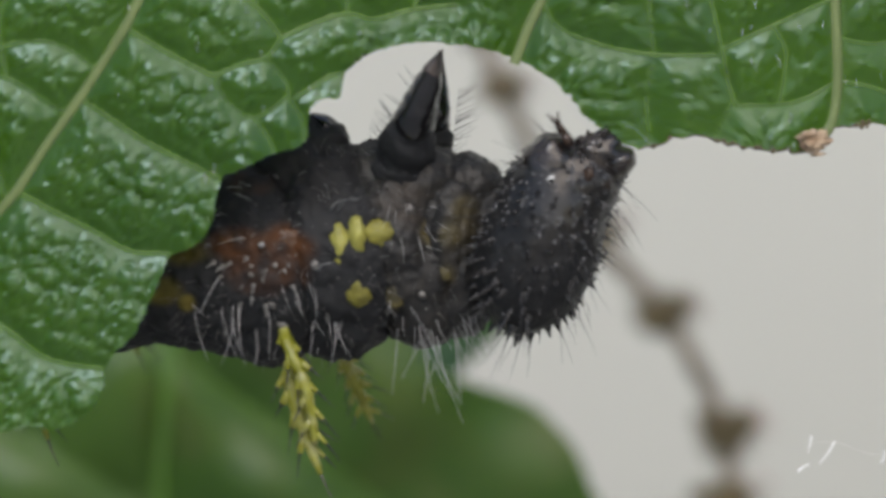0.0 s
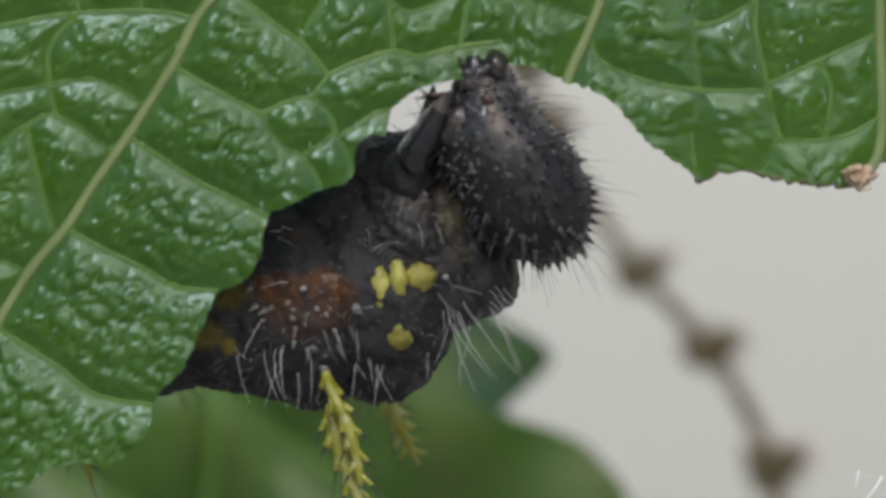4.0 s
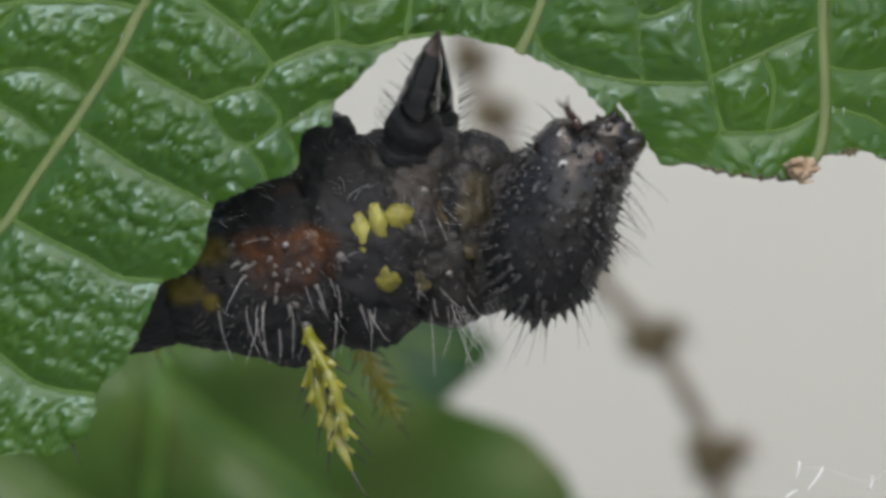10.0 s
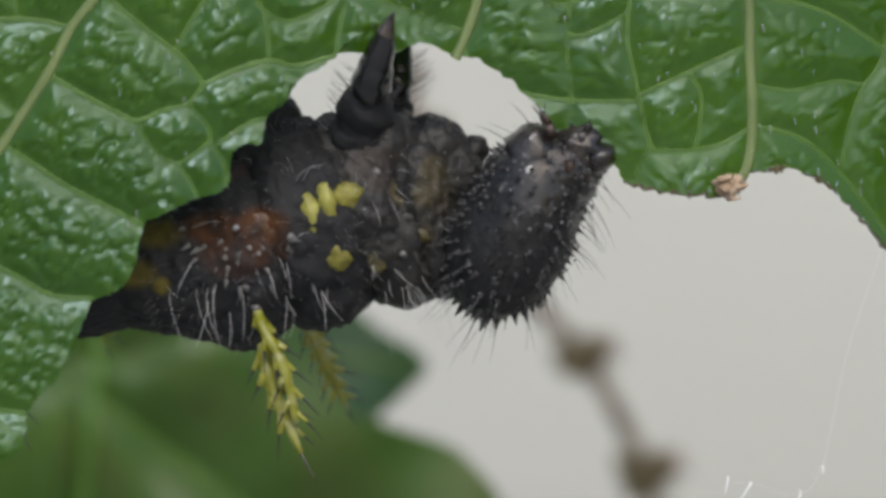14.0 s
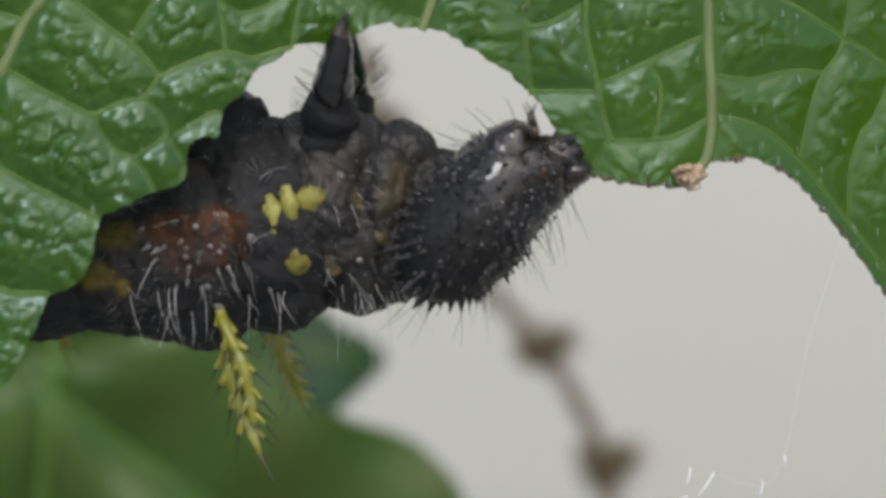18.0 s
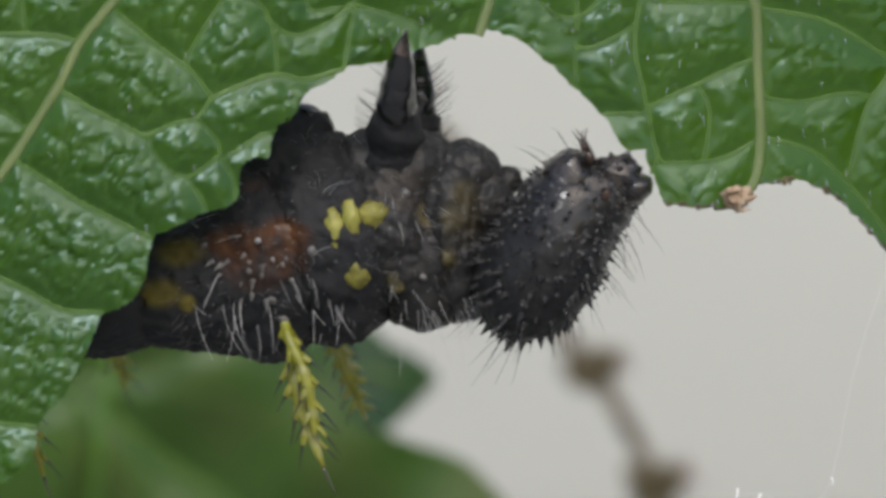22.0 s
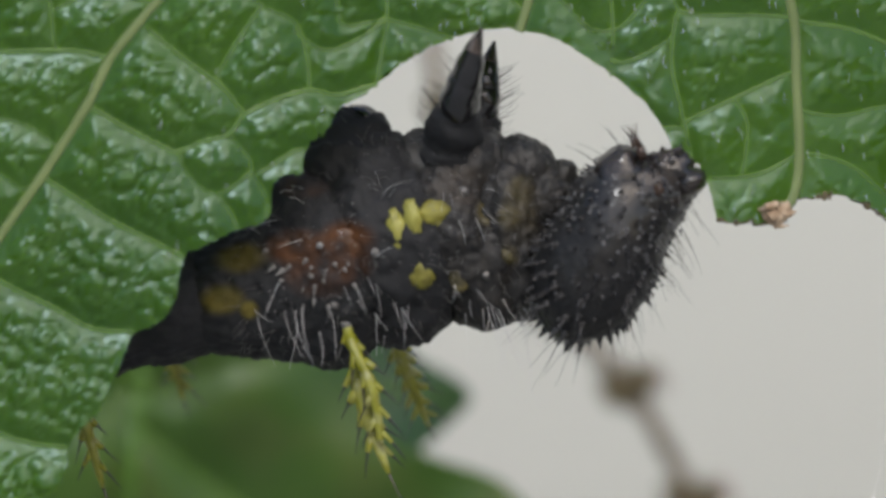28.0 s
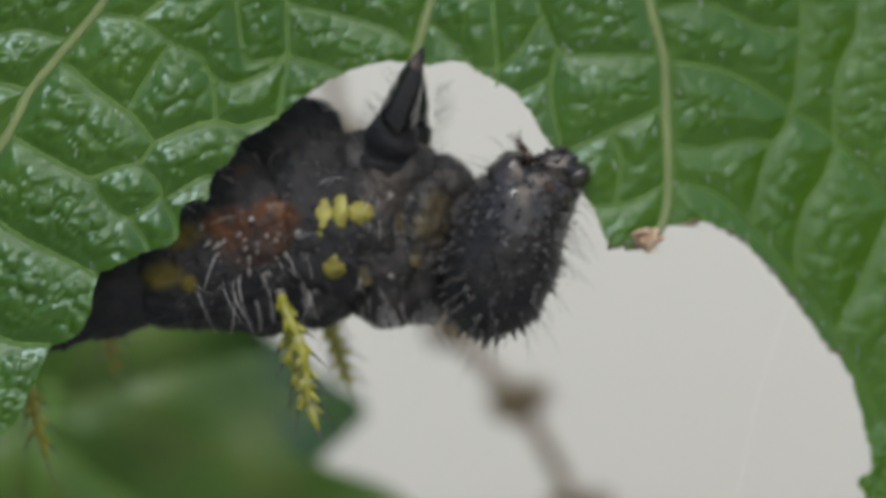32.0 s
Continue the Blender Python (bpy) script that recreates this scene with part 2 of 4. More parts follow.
def tube(bm, pts, r0, r1, sides=6, flat=1.0, slot=0, radii=None, caps=True):
    """A tapered tube along points; flat squeezes it in depth; radii: one a point instead of the taper."""
    rings, n = [], len(pts)
    for i, p in enumerate(pts):
        d = (Vector(pts[min(i + 1, n - 1)]) - Vector(pts[max(i - 1, 0)])).normalized()
        a = d.cross(Vector((0, 1, 0)))
        a = a.normalized() if a.length > 1e-4 else Vector((1, 0, 0))
        b = a.cross(d).normalized()
        r = float(radii[i] if radii else r0 + (r1 - r0) * i / max(1, n - 1))
        rings.append([bm.verts.new(Vector(p) + r * (math.cos(2 * math.pi * k / sides) * a + flat * math.sin(2 * math.pi * k / sides) * b)) for k in range(sides)])
    for u, v in zip(rings, rings[1:]):
        for k in range(sides):
            bm.faces.new((u[k], u[(k + 1) % sides], v[(k + 1) % sides], v[k])).material_index = slot
    if caps:
        bm.faces.new(rings[0][::-1]).material_index = slot
        bm.faces.new(rings[-1]).material_index = slot


def bend(start, way, length, droop, n=5):
    """Points of a hair that leaves along way and bends by droop."""
    way = Vector(way).normalized()
    return [Vector(start) + way * (length * i / (n - 1)) + Vector(droop) * (length * (i / (n - 1)) ** 2) for i in range(n)]


def lump(bm, centre, radii, turn=0.0, rough=0.08, freq=1.0, seed=0.0, seg=28, rings=18, slot=0):
    """A lumpy ellipsoid; radii along its length, its height and its depth; turn in degrees against the clock as the camera sees it."""
    m = Matrix.Translation(centre) @ pose(0, 0, 0, 0, -turn, 0)
    grid = []
    for i in range(rings + 1):
        th = math.pi * i / rings
        row = []
        for j in range(seg if 0 < i < rings else 1):
            ph = 2 * math.pi * j / seg
            d = Vector((math.cos(th), math.sin(th) * math.cos(ph), math.sin(th) * math.sin(ph)))
            k = 1 + rough * noise.noise(d * 2.2 * freq + Vector((seed, seed * 0.7, 3.1))) + 0.5 * rough * noise.noise(d * 6 * freq + Vector((seed, 9, 1)))
            row.append(bm.verts.new(m @ Vector((d.x * radii[0] * k, d.z * radii[2] * k, d.y * radii[1] * k))))
        grid.append(row)
    for i in range(rings):
        a, b = grid[i], grid[i + 1]
        for j in range(seg):
            quad = [a[j % len(a)], b[j % len(b)], b[(j + 1) % len(b)], a[(j + 1) % len(a)]]
            quad = list(dict.fromkeys(quad))
            bm.faces.new(quad).material_index = slot
    return bm


def empty(name, at):
    ob = new(name)
    ob.empty_display_size = MM
    ob.matrix_world = Matrix.Translation(at)
    return ob


# ---- wall behind the plant ----
bm = bmesh.new()
bmesh.ops.create_cube(bm, size=1.0, matrix=Matrix.Translation((0, 0.12, 0)) @ Matrix.Diagonal((0.7, 0.02, 0.48, 1)))
bmesh.ops.bevel(bm, geom=bm.edges[:], offset=0.004, segments=2, affect="EDGES")
tagged(new("wall_back", mesh_of("wall_back", bm, WALL)), "plain off-white painted wall far behind the leaf", "wall", kind="structure")

# out of view: a pale sheet added below to lift the dark undersides
BOUNCE_FLOOR = mottled(material("pale_bounce_floor", 0.6), (0.52, 0.51, 0.48), (0.6, 0.59, 0.56), 6, 0.1, 90, 0.5 * MM)
bm = bmesh.new()
bmesh.ops.create_cube(bm, size=1.0, matrix=Matrix.Translation((0, -0.51, -0.25)) @ Matrix.Diagonal((1.6, 1.28, 0.02, 1)))
bmesh.ops.bevel(bm, geom=bm.edges[:], offset=0.004, segments=2, affect="EDGES")
tagged(new("floor", mesh_of("floor", bm, BOUNCE_FLOOR)), "unseen pale floor added below the plant to bounce light up", "floor", kind="structure")

# ---- the eaten leaf ----
VEINS = []


def vein(thick, *points):
    VEINS.append((thick, points))


vein(8, (540, -240), (448, -101), (362, 2), (318, 58), (281, 132), (202, 256), (138, 346), (87, 424), (29, 492), (-40, 600), (-120, 730))
vein(10, (1120, -250), (1072, -98), (1046, -12), (1015, 75), (985, 140), (962, 200))
vein(12, (1470, -250), (1500, -101), (1524, -5), (1527, 105), (1531, 226), (1522, 300), (1503, 332))
vein(4, (314, 52), (250, 40), (113, 43), (0, 60), (-90, 85), (-200, 140))
vein(3, (186, 288), (152, 274), (72, 224), (20, 240), (-60, 290), (-160, 300))
vein(3, (232, 212), (168, 168), (113, 160), (30, 176), (-70, 190))
vein(4, (388, 4), (453, 59), (513, 104), (553, 154))
vein(4, (553, 154), (610, 128), (668, 112), (718, 121), (780, 105), (860, 96))
vein(4, (285, 139), (350, 178), (415, 212), (438, 219), (485, 200), (525, 190), (553, 154))
vein(3, (438, 219), (457, 263), (505, 294), (566, 256), (587, 253), (642, 219), (690, 215))
vein(4, (205, 264), (275, 310), (319, 338), (412, 386), (444, 402))
vein(4, (95, 426), (160, 462), (216, 489), (285, 527), (356, 534))
vein(4, (-30, 600), (19, 632), (79, 672), (129, 712), (185, 729), (238, 735))
vein(3, (505, 294), (530, 330), (540, 352))
vein(3, (566, 256), (590, 300), (592, 330))
vein(3, (525, 190), (560, 230), (566, 256))
vein(3, (460, -90), (525, -81), (587, -36), (642, -8), (663, 47), (668, 112))
vein(3, (587, -36), (553, 9), (512, 78), (513, 104))
vein(3, (700, -200), (718, -36), (732, -1), (803, -12))
vein(3, (803, -230), (803, -101), (805, -12), (790, 78), (786, 105))
vein(3, (642, 9), (697, 43), (760, 20), (803, -12))
vein(3, (525, -81), (600, -150), (640, -240))
vein(3, (803, -12), (880, 10), (960, 40), (1020, 62))
vein(3, (803, -110), (900, -90), (1000, -60), (1050, -20))
vein(3, (1240, -250), (1286, -101), (1310, -46), (1321, -25), (1314, -5), (1307, 71), (1321, 139), (1328, 174), (1348, 263), (1376, 273), (1460, 266), (1531, 230))
vein(3, (1321, -22), (1362, -15), (1440, -14), (1524, -10))
vein(3, (1156, 2), (1211, 67), (1293, 36), (1310, 20))
vein(3, (1328, 174), (1417, 133), (1499, 95), (1527, 88))
vein(3, (1060, -50), (1087, -67), (1156, 2), (1211, 9), (1260, -40), (1290, -90))
vein(3, (1012, 90), (1040, 135), (1120, 168), (1207, 183), (1318, 185))
vein(3, (1195, -120), (1204, 9), (1200, 100), (1207, 183), (1195, 260), (1200, 330))
vein(3, (1348, 263), (1330, 300), (1318, 322))
vein(3, (1417, 133), (1440, 180), (1430, 266))
vein(4, (1526, -4), (1649, 20), (1759, 85), (1859, 155), (1960, 280), (2030, 450))
vein(4, (1533, 230), (1590, 240), (1639, 265), (1699, 325), (1765, 410), (1835, 500), (1890, 590), (1930, 690))
vein(3, (1790, -250), (1789, -75), (1769, 95), (1730, 160), (1709, 215), (1690, 300))
vein(3, (1859, 155), (1825, 230), (1799, 265), (1779, 330), (1775, 410))
vein(3, (1905, -230), (1899, -75), (1859, 25), (1850, 150))
vein(3, (1530, 155), (1600, 165), (1680, 150), (1735, 155))
vein(3, (1520, -105), (1620, -110), (1700, -70), (1789, -60))
vein(3, (1960, 280), (1910, 400), (1870, 480), (1850, 520))
vein(3, (213, -240), (213, -101), (218, -30), (225, 38))
vein(3, (60, -200), (105, -60), (113, 43))
vein(3, (218, -30), (300, -60), (400, -40))
vein(3, (113, 43), (60, 110), (72, 224))
vein(3, (20, 240), (40, 330), (70, 430))
vein(3, (20, 500), (-40, 480), (-120, 500))
# Edges of the bite, from before the meal to after it, from the free margin up and round to the far side.
BITES = []


def bite(*points):
    BITES.append(np.array(points, float))


bite((1178, 350), (1130, 335), (1083, 290), (1048, 245), (1000, 210), (948, 185), (900, 172), (838, 163), (760, 166), (700, 185), (665, 212), (655, 262))
bite((1203, 343), (1160, 308), (1116, 276), (1082, 237), (1049, 200), (1016, 180), (971, 167), (918, 143), (868, 134), (823, 129), (754, 134), (725, 157), (713, 184), (672, 204), (655, 262))
bite((1204, 345), (1190, 318), (1165, 275), (1143, 238), (1119, 214), (1093, 183), (1068, 162), (1035, 150), (1003, 134), (937, 113), (879, 101), (802, 105), (744, 134), (722, 158), (700, 190), (672, 212), (655, 262))
bite((1238, 326), (1216, 292), (1187, 250), (1154, 202), (1121, 169), (1080, 136), (1039, 107), (994, 103), (974, 87), (933, 83), (896, 97), (850, 99), (797, 97), (756, 126), (722, 142), (705, 180), (672, 214), (655, 262))
bite((1300, 326), (1276, 292), (1242, 240), (1222, 206), (1196, 178), (1164, 149), (1122, 120), (1081, 92), (1040, 75), (983, 71), (950, 59), (905, 75), (880, 95), (836, 100), (780, 118), (722, 142), (700, 190), (655, 262))
bite((1330, 333), (1304, 300), (1296, 263), (1271, 221), (1247, 188), (1197, 138), (1156, 97), (1115, 64), (1057, 35), (1025, 40), (988, 42), (959, 58), (906, 74), (844, 96), (795, 109), (762, 130), (715, 152), (695, 200), (655, 262))
bite((1356, 340), (1340, 306), (1326, 264), (1300, 204), (1269, 149), (1228, 112), (1178, 71), (1129, 38), (1080, 17), (998, 5), (949, 13), (891, 34), (842, 58), (793, 100), (765, 126), (715, 150), (692, 205), (655, 262))
bite((1384, 346), (1370, 292), (1342, 224), (1322, 190), (1299, 148), (1266, 94), (1232, 51), (1174, 18), (1140, -4), (1103, -5), (1081, 4), (1011, -4), (957, 0), (898, 26), (848, 56), (793, 98), (765, 124), (712, 150), (690, 208), (655, 262))
bite((1417, 350), (1395, 290), (1347, 222), (1326, 190), (1301, 147), (1268, 93), (1234, 50), (1176, 17), (1142, -5), (1104, -6), (1081, 3), (1011, -5), (957, -1), (898, 25), (848, 55), (793, 97), (765, 123), (712, 149), (690, 208), (655, 262))
BITE_MIDDLE = np.array((950.0, 390.0))
# when each mouthful-row is begun and ended
SWEEPS = [(0.05, 4.6), (5.0, 8.6), (9.0, 13.2), (13.6, 17.7), (18.0, 21.2), (21.5, 27.1), (27.6, 30.2), (30.35, 33.0)]


def resample(points, gap):
    p = np.array(points, float)
    q = np.vstack([2 * p[0] - p[1], p, 2 * p[-1] - p[-2]])
    out = []
    for i in range(1, len(q) - 2):
        n = max(2, int(np.linalg.norm(q[i + 1] - q[i]) / gap))
        for u in np.linspace(0, 1, n, endpoint=False):
            out.append(0.5 * (2 * q[i] + (q[i + 1] - q[i - 1]) * u + (2 * q[i - 1] - 5 * q[i] + 4 * q[i + 1] - q[i + 2]) * u * u
                              + (3 * q[i] - q[i - 1] - 3 * q[i + 1] + q[i + 2]) * u ** 3))
    out.append(q[-2])
    return np.array(out)


FINE_VEINS = [(w, resample(p, 8)) for w, p in VEINS]
VEIN_POINTS = np.vstack([p for _, p in FINE_VEINS])
VEIN_WIDTH = np.concatenate([np.full(len(p), w) for w, p in FINE_VEINS])


def cells(x, y, size, seed):
    """How far a place lies from the border of its cell, in an uneven net."""
    gi, gj = np.floor(x / size), np.floor(y / size)
    best = np.full(x.shape, 1e9)
    nxt = np.full(x.shape, 1e9)
    for di in (-1, 0, 1):
        for dj in (-1, 0, 1):
            a, b = gi + di, gj + dj
            h1 = np.modf(np.abs(np.sin(a * 127.1 + b * 311.7 + seed) * 43758.5453))[0]
            h2 = np.modf(np.abs(np.sin(a * 269.5 + b * 183.3 + seed) * 43758.5453))[0]
            d = np.hypot((a + h1) * size - x, (b + h2) * size - y)
            nxt = np.minimum(np.maximum(best, d), nxt)
            best = np.minimum(best, d)
    return nxt - best


def vein_distance(x, y):
    out = np.full(x.shape, 1e9)
    for i in range(0, x.size, 4000):
        xs, ys = x.ravel()[i:i + 4000], y.ravel()[i:i + 4000]
        d = np.hypot(xs[:, None] - VEIN_POINTS[:, 0], ys[:, None] - VEIN_POINTS[:, 1]) - VEIN_WIDTH
        out.ravel()[i:i + 4000] = d.min(1)
    return np.maximum(out, 0)


def smooth(a, b, v):
    u = np.clip((v - a) / (b - a), 0, 1)
    return u * u * (3 - 2 * u)


def dome(v):
    return 1 - (1 - np.clip(v, 0, 1)) ** 2


def leaf_base(x, y):
    return -1.0 + 1.0 * smooth(480, 1000, x) + 2.2 * smooth(1330, 2250, x) - 0.25 * smooth(500, 850, y) * (1 - smooth(300, 600, x))


def leaf_depth(x, y):
    """Depth of the blade in millimetres: it bulges towards the camera between its veins."""
    d = vein_distance(x, y)
    swell = 1 - np.exp(-(d / 30) ** 1.25)
    fine = 1 - 0.4 * smooth(850, 1350, x)
    domes = 0.1 * dome(cells(x, y, 62, 1.0) / 40) + 0.075 * dome(cells(x + 3, y, 33, 5.0) / 20)
    return leaf_base(x, y) - 0.12 * swell - fine * swell * domes


def bite_reach(k, angle):
    """How far the bite reaches from its middle, in a direction."""
    d = BITES[k] - BITE_MIDDLE
    a, r = np.arctan2(-d[:, 1], d[:, 0]), np.hypot(d[:, 0], d[:, 1])
    i = np.argsort(a)
    return np.interp(angle, a[i], r[i])


def bite_edge(k):
    """The bite's edge after k rows, in 11 x 8 steps with small tooth marks."""
    d = BITES[k] - BITE_MIDDLE
    a = np.arctan2(-d[:, 1], d[:, 0])
    angles = a[0] + (a[-1] - a[0]) * np.linspace(0, 1, 89)
    out = []
    for n, v in enumerate(angles):
        r = max(float(bite_reach(i, v)) + 0.5 * (k - i) for i in range(k + 1)) if 2 < n < 88 else float(bite_reach(k, v))
        mark = Vector((4.6 * math.cos(v) * 4, 4.6 * math.sin(v) * 4, 2.0 + k))
        r += (5.2 * noise.noise(mark) + 4.4 * noise.noise(mark * 3.1)) if 0 < n < 88 else 0
        out.append(BITE_MIDDLE + r * np.array((math.cos(v), -math.sin(v))))
    return np.array(out)[::-1]


def ragged(points, gap, amount, seed):
    out = resample(points, gap)
    for i in range(1, len(out) - 1):
        v = Vector((out[i][0] * 0.06, out[i][1] * 0.06, seed))
        out[i] += (amount * noise.noise(v), amount * noise.noise(v + Vector((5, 9, 2))))
    return out


EDGES = [bite_edge(k) for k in range(9)]
LAST = EDGES[8] + 3.0 * (BITE_MIDDLE - EDGES[8]) / np.linalg.norm(BITE_MIDDLE - EDGES[8], axis=1, keepdims=True)
FAR_RIM = [(-140, 905), (-330, 820), (-420, 520), (-400, 150), (-280, -180), (-40, -380), (400, -500), (900, -530), (1500, -500), (1950, -360),
           (2250, -60), (2360, 300), (2300, 720), (2150, 1000), (2020, 1060)]
RIGHT_RIM = [(2020, 1060), (1960, 960), (1925, 880), (1893, 800), (1919, 775), (1899, 665), (1869, 585), (1819, 515), (1759, 435), (1705, 372), (1659, 330), (1620, 312),
             (1589, 303), (1539, 310), (1515, 322), (1500, 340), (1480, 352), (1460, 356), (1440, 347), (1417, 350)]
LEFT_RIM = [(655, 262), (625, 262), (600, 285), (597, 335), (560, 352), (520, 366), (480, 385), (446, 403), (441, 430), (425, 490),
            (400, 522), (360, 535), (335, 590), (312, 640), (290, 680), (262, 705), (243, 735), (236, 775), (205, 820), (150, 842), (100, 836), (60, 848),
            (0, 885), (-60, 880), (-140, 905)]
OUTLINE = np.vstack([ragged(FAR_RIM, 30, 14, 3.0)[:-1], ragged(RIGHT_RIM, 6, 9, 1.0)[:-1], LAST[::-1][:-1], ragged(LEFT_RIM, 9, 6, 2.0)[:-1]])


def inside(x, y, poly):
    out = np.zeros(x.shape, bool)
    for (x0, y0), (x1, y1) in zip(poly, np.roll(poly, -1, 0)):
        if y0 != y1:
            out ^= ((y0 > y) != (y1 > y)) & (x < (x1 - x0) * (y - y0) / (y1 - y0) + x0)
    return out


def to_rim(x, y, poly):
    """The nearest place on a closed line."""
    a, b = poly, np.roll(poly, -1, 0)
    d = b - a
    p = np.stack([x, y], -1)[:, None]
    u = np.clip(((p - a) * d).sum(-1) / ((d * d).sum(-1) + 1e-9), 0, 1)
    q = a + u[..., None] * d
    i = np.hypot(*(q - p).transpose(2, 0, 1)).argmin(1)
    return q[np.arange(len(x)), i].T


def sheet(name, poly, gap, depth, thick, *mats):
    """A blade that fills an outline, with two faces and a rim."""
    lo, hi = poly.min(0) - gap, poly.max(0) + gap
    xs, ys = np.arange(lo[0], hi[0] + gap, gap), np.arange(lo[1], hi[1] + gap, gap)
    x, y = (v.ravel() for v in np.meshgrid(xs, ys))
    ok = inside(x, y, poly)
    nx = len(xs)
    i = (np.arange(len(ys) - 1)[:, None] * nx + np.arange(nx - 1)).ravel()
    quads = np.stack([i, i + 1, i + 1 + nx, i + nx], 1)
    quads = quads[ok[quads].sum(1) >= 2]
    used = np.unique(quads)
    off = used[~ok[used]]
    x[off], y[off] = to_rim(x[off], y[off], poly)
    again = np.zeros(len(x), int)
    again[used] = np.arange(len(used))
    quads, x, y = again[quads], x[used], y[used]
    return blade_mesh(name, x, y, quads, depth, thick, *mats)


def blade_mesh(name, x, y, quads, depth, thick, *mats):
    z = depth(x, y)
    n = len(x)

    def lay(z):
        k = PX * (1 + z * MM / DIST)
        return np.stack([(x - 784) * k, z * MM, (441 - y) * k], 1)

    h = 3.0
    zx, zy = (depth(x + h, y) - depth(x - h, y)) / (2 * h), (depth(x, y + h) - depth(x, y - h)) / (2 * h)
    face = np.stack([zx * MM / PX, -np.ones(n), -zy * MM / PX], 1)
    face /= np.linalg.norm(face, axis=1, keepdims=True)
    edges = {}
    for q in quads.tolist():
        for a, b in zip(q, q[1:] + q[:1]):
            edges[(a, b)] = None
    rim = [(a, b) for a, b in edges if (b, a) not in edges]
    front, back = lay(z), lay(z + thick)
    verts = np.vstack([front, back, front, back])
    out = np.zeros((n, 3))
    for a, b in rim:
        d = front[b] - front[a]
        side = np.array([-d[2], 0.0, d[0]])
        out[a] += side
        out[b] += side
    size = np.linalg.norm(out, axis=1, keepdims=True)
    out = np.where(size > 1e-12, out / np.maximum(size, 1e-12), (0, -1, 0))
    faces = quads[:, ::-1].tolist() + (quads + n).tolist() + [(a + 2 * n, b + 2 * n, b + 3 * n, a + 3 * n) for a, b in rim]
    me = bpy.data.meshes.new(name)
    me.from_pydata(verts.tolist(), [], faces)
    me.shade_smooth()
    for m in mats:
        me.materials.append(m)
    mid = front[quads].mean(1)
    way = np.cross(front[quads[:, 1]] - front[quads[:, 0]], front[quads[:, 2]] - front[quads[:, 0]])
    if way[:, 1].mean() < 0:
        me.flip_normals()
    me.normals_split_custom_set_from_vertices(np.vstack([face, -face, out, out]).tolist())
    return me


BITTEN = np.vstack([EDGES[0], EDGES[8][::-1]])


def vein_tubes(bm, poly, slot, near=None, joined=False):
    """Vein pieces that lie within an outline, one list of runs a vein."""
    for w, p in FINE_VEINS if near is None else [near]:
        keep = inside(p[:, 0], p[:, 1], poly)
        run = []
        for q, k in zip(list(p) + [None], list(keep) + [False]):
            if k:
                run.append(q)
                continue
            if run and q is not None and (joined or inside(q[:1], q[1:], BITTEN)[0]):
                run.append(q)
            if len(run) > 1:
                a = np.array(run)
                z = leaf_depth(a[:, 0], a[:, 1])
                pts = [spot(u, v, d - (0.01 if w > 6 else 0.004)) for (u, v), d in zip(a, z)]
                r = PX * (w * 0.2 + 6.6 if w > 6 else w * 0.95)
                wide = [r * (1 + 0.2 * noise.noise(Vector((u * 0.02, v * 0.02, w)))) for u, v in a]
                tube(bm, pts, 0, 0, 10, 0.3 if w > 6 else 0.16, slot, radii=wide, caps=False)
            run = []


leaf = empty("chewed_leaf", (0, 0, 0))
tagged(leaf, "large glossy green quilted leaf with a chewed arch-shaped gap", "leaf")
part("blade", sheet("blade", OUTLINE, 8, leaf_depth, 0.1, LEAF), LEAF, leaf)
for w, p in FINE_VEINS:
    bm = bmesh.new()
    vein_tubes(bm, OUTLINE, 0, (w, p))
    if len(bm.verts):
        part("main_vein" if w > 6 else "side_vein", bm, VEIN if w > 6 else SIDE_VEIN, leaf, "pale yellow-green raised vein" if w > 6 else "")
    else:
        bm.free()
bm = bmesh.new()
for i in range(26):
    c = spot(1494 + random.gauss(0, 13), 336 + random.gauss(0, 9), -0.1 + random.uniform(-0.1, 0.06))
    lump(bm, c, (PX * random.uniform(6, 16), PX * random.uniform(3, 8), PX * 2.5), random.gauss(30, 45), 0.9, 2.0, i * 1.7, 14, 8)
part("withered_edge", bm, WITHER, leaf, "pale brown withered bit at the vein's end")
bm = bmesh.new()
rim = ragged(RIGHT_RIM, 6, 9, 1.0)[::-1]
rim = rim[rim[:, 1] < 600]
z = leaf_depth(rim[:, 0], rim[:, 1])
tube(bm, [spot(u, v, d + 0.05) for (u, v), d in zip(rim, z)], 0, 0, 6, radii=[PX * max(0.8, 2.6 + 5 * noise.noise(Vector((u * 0.03, v * 0.03, 7)))) for u, v in rim])
for i in range(22):
    u, v = rim[random.randrange(len(rim) // 2)]
    d = float(leaf_depth(np.array([u]), np.array([v]))[0])
    lump(bm, spot(u + random.uniform(-2, 2), v + random.uniform(-1, 4), d), (PX * random.uniform(3, 8), PX * random.uniform(2, 5), PX * 3), random.uniform(60, 120), 0.8, 2.0, i * 2.3, 8, 6)
part("dry_margin", bm, CALYX, leaf, "dark dried ragged leaf margin")

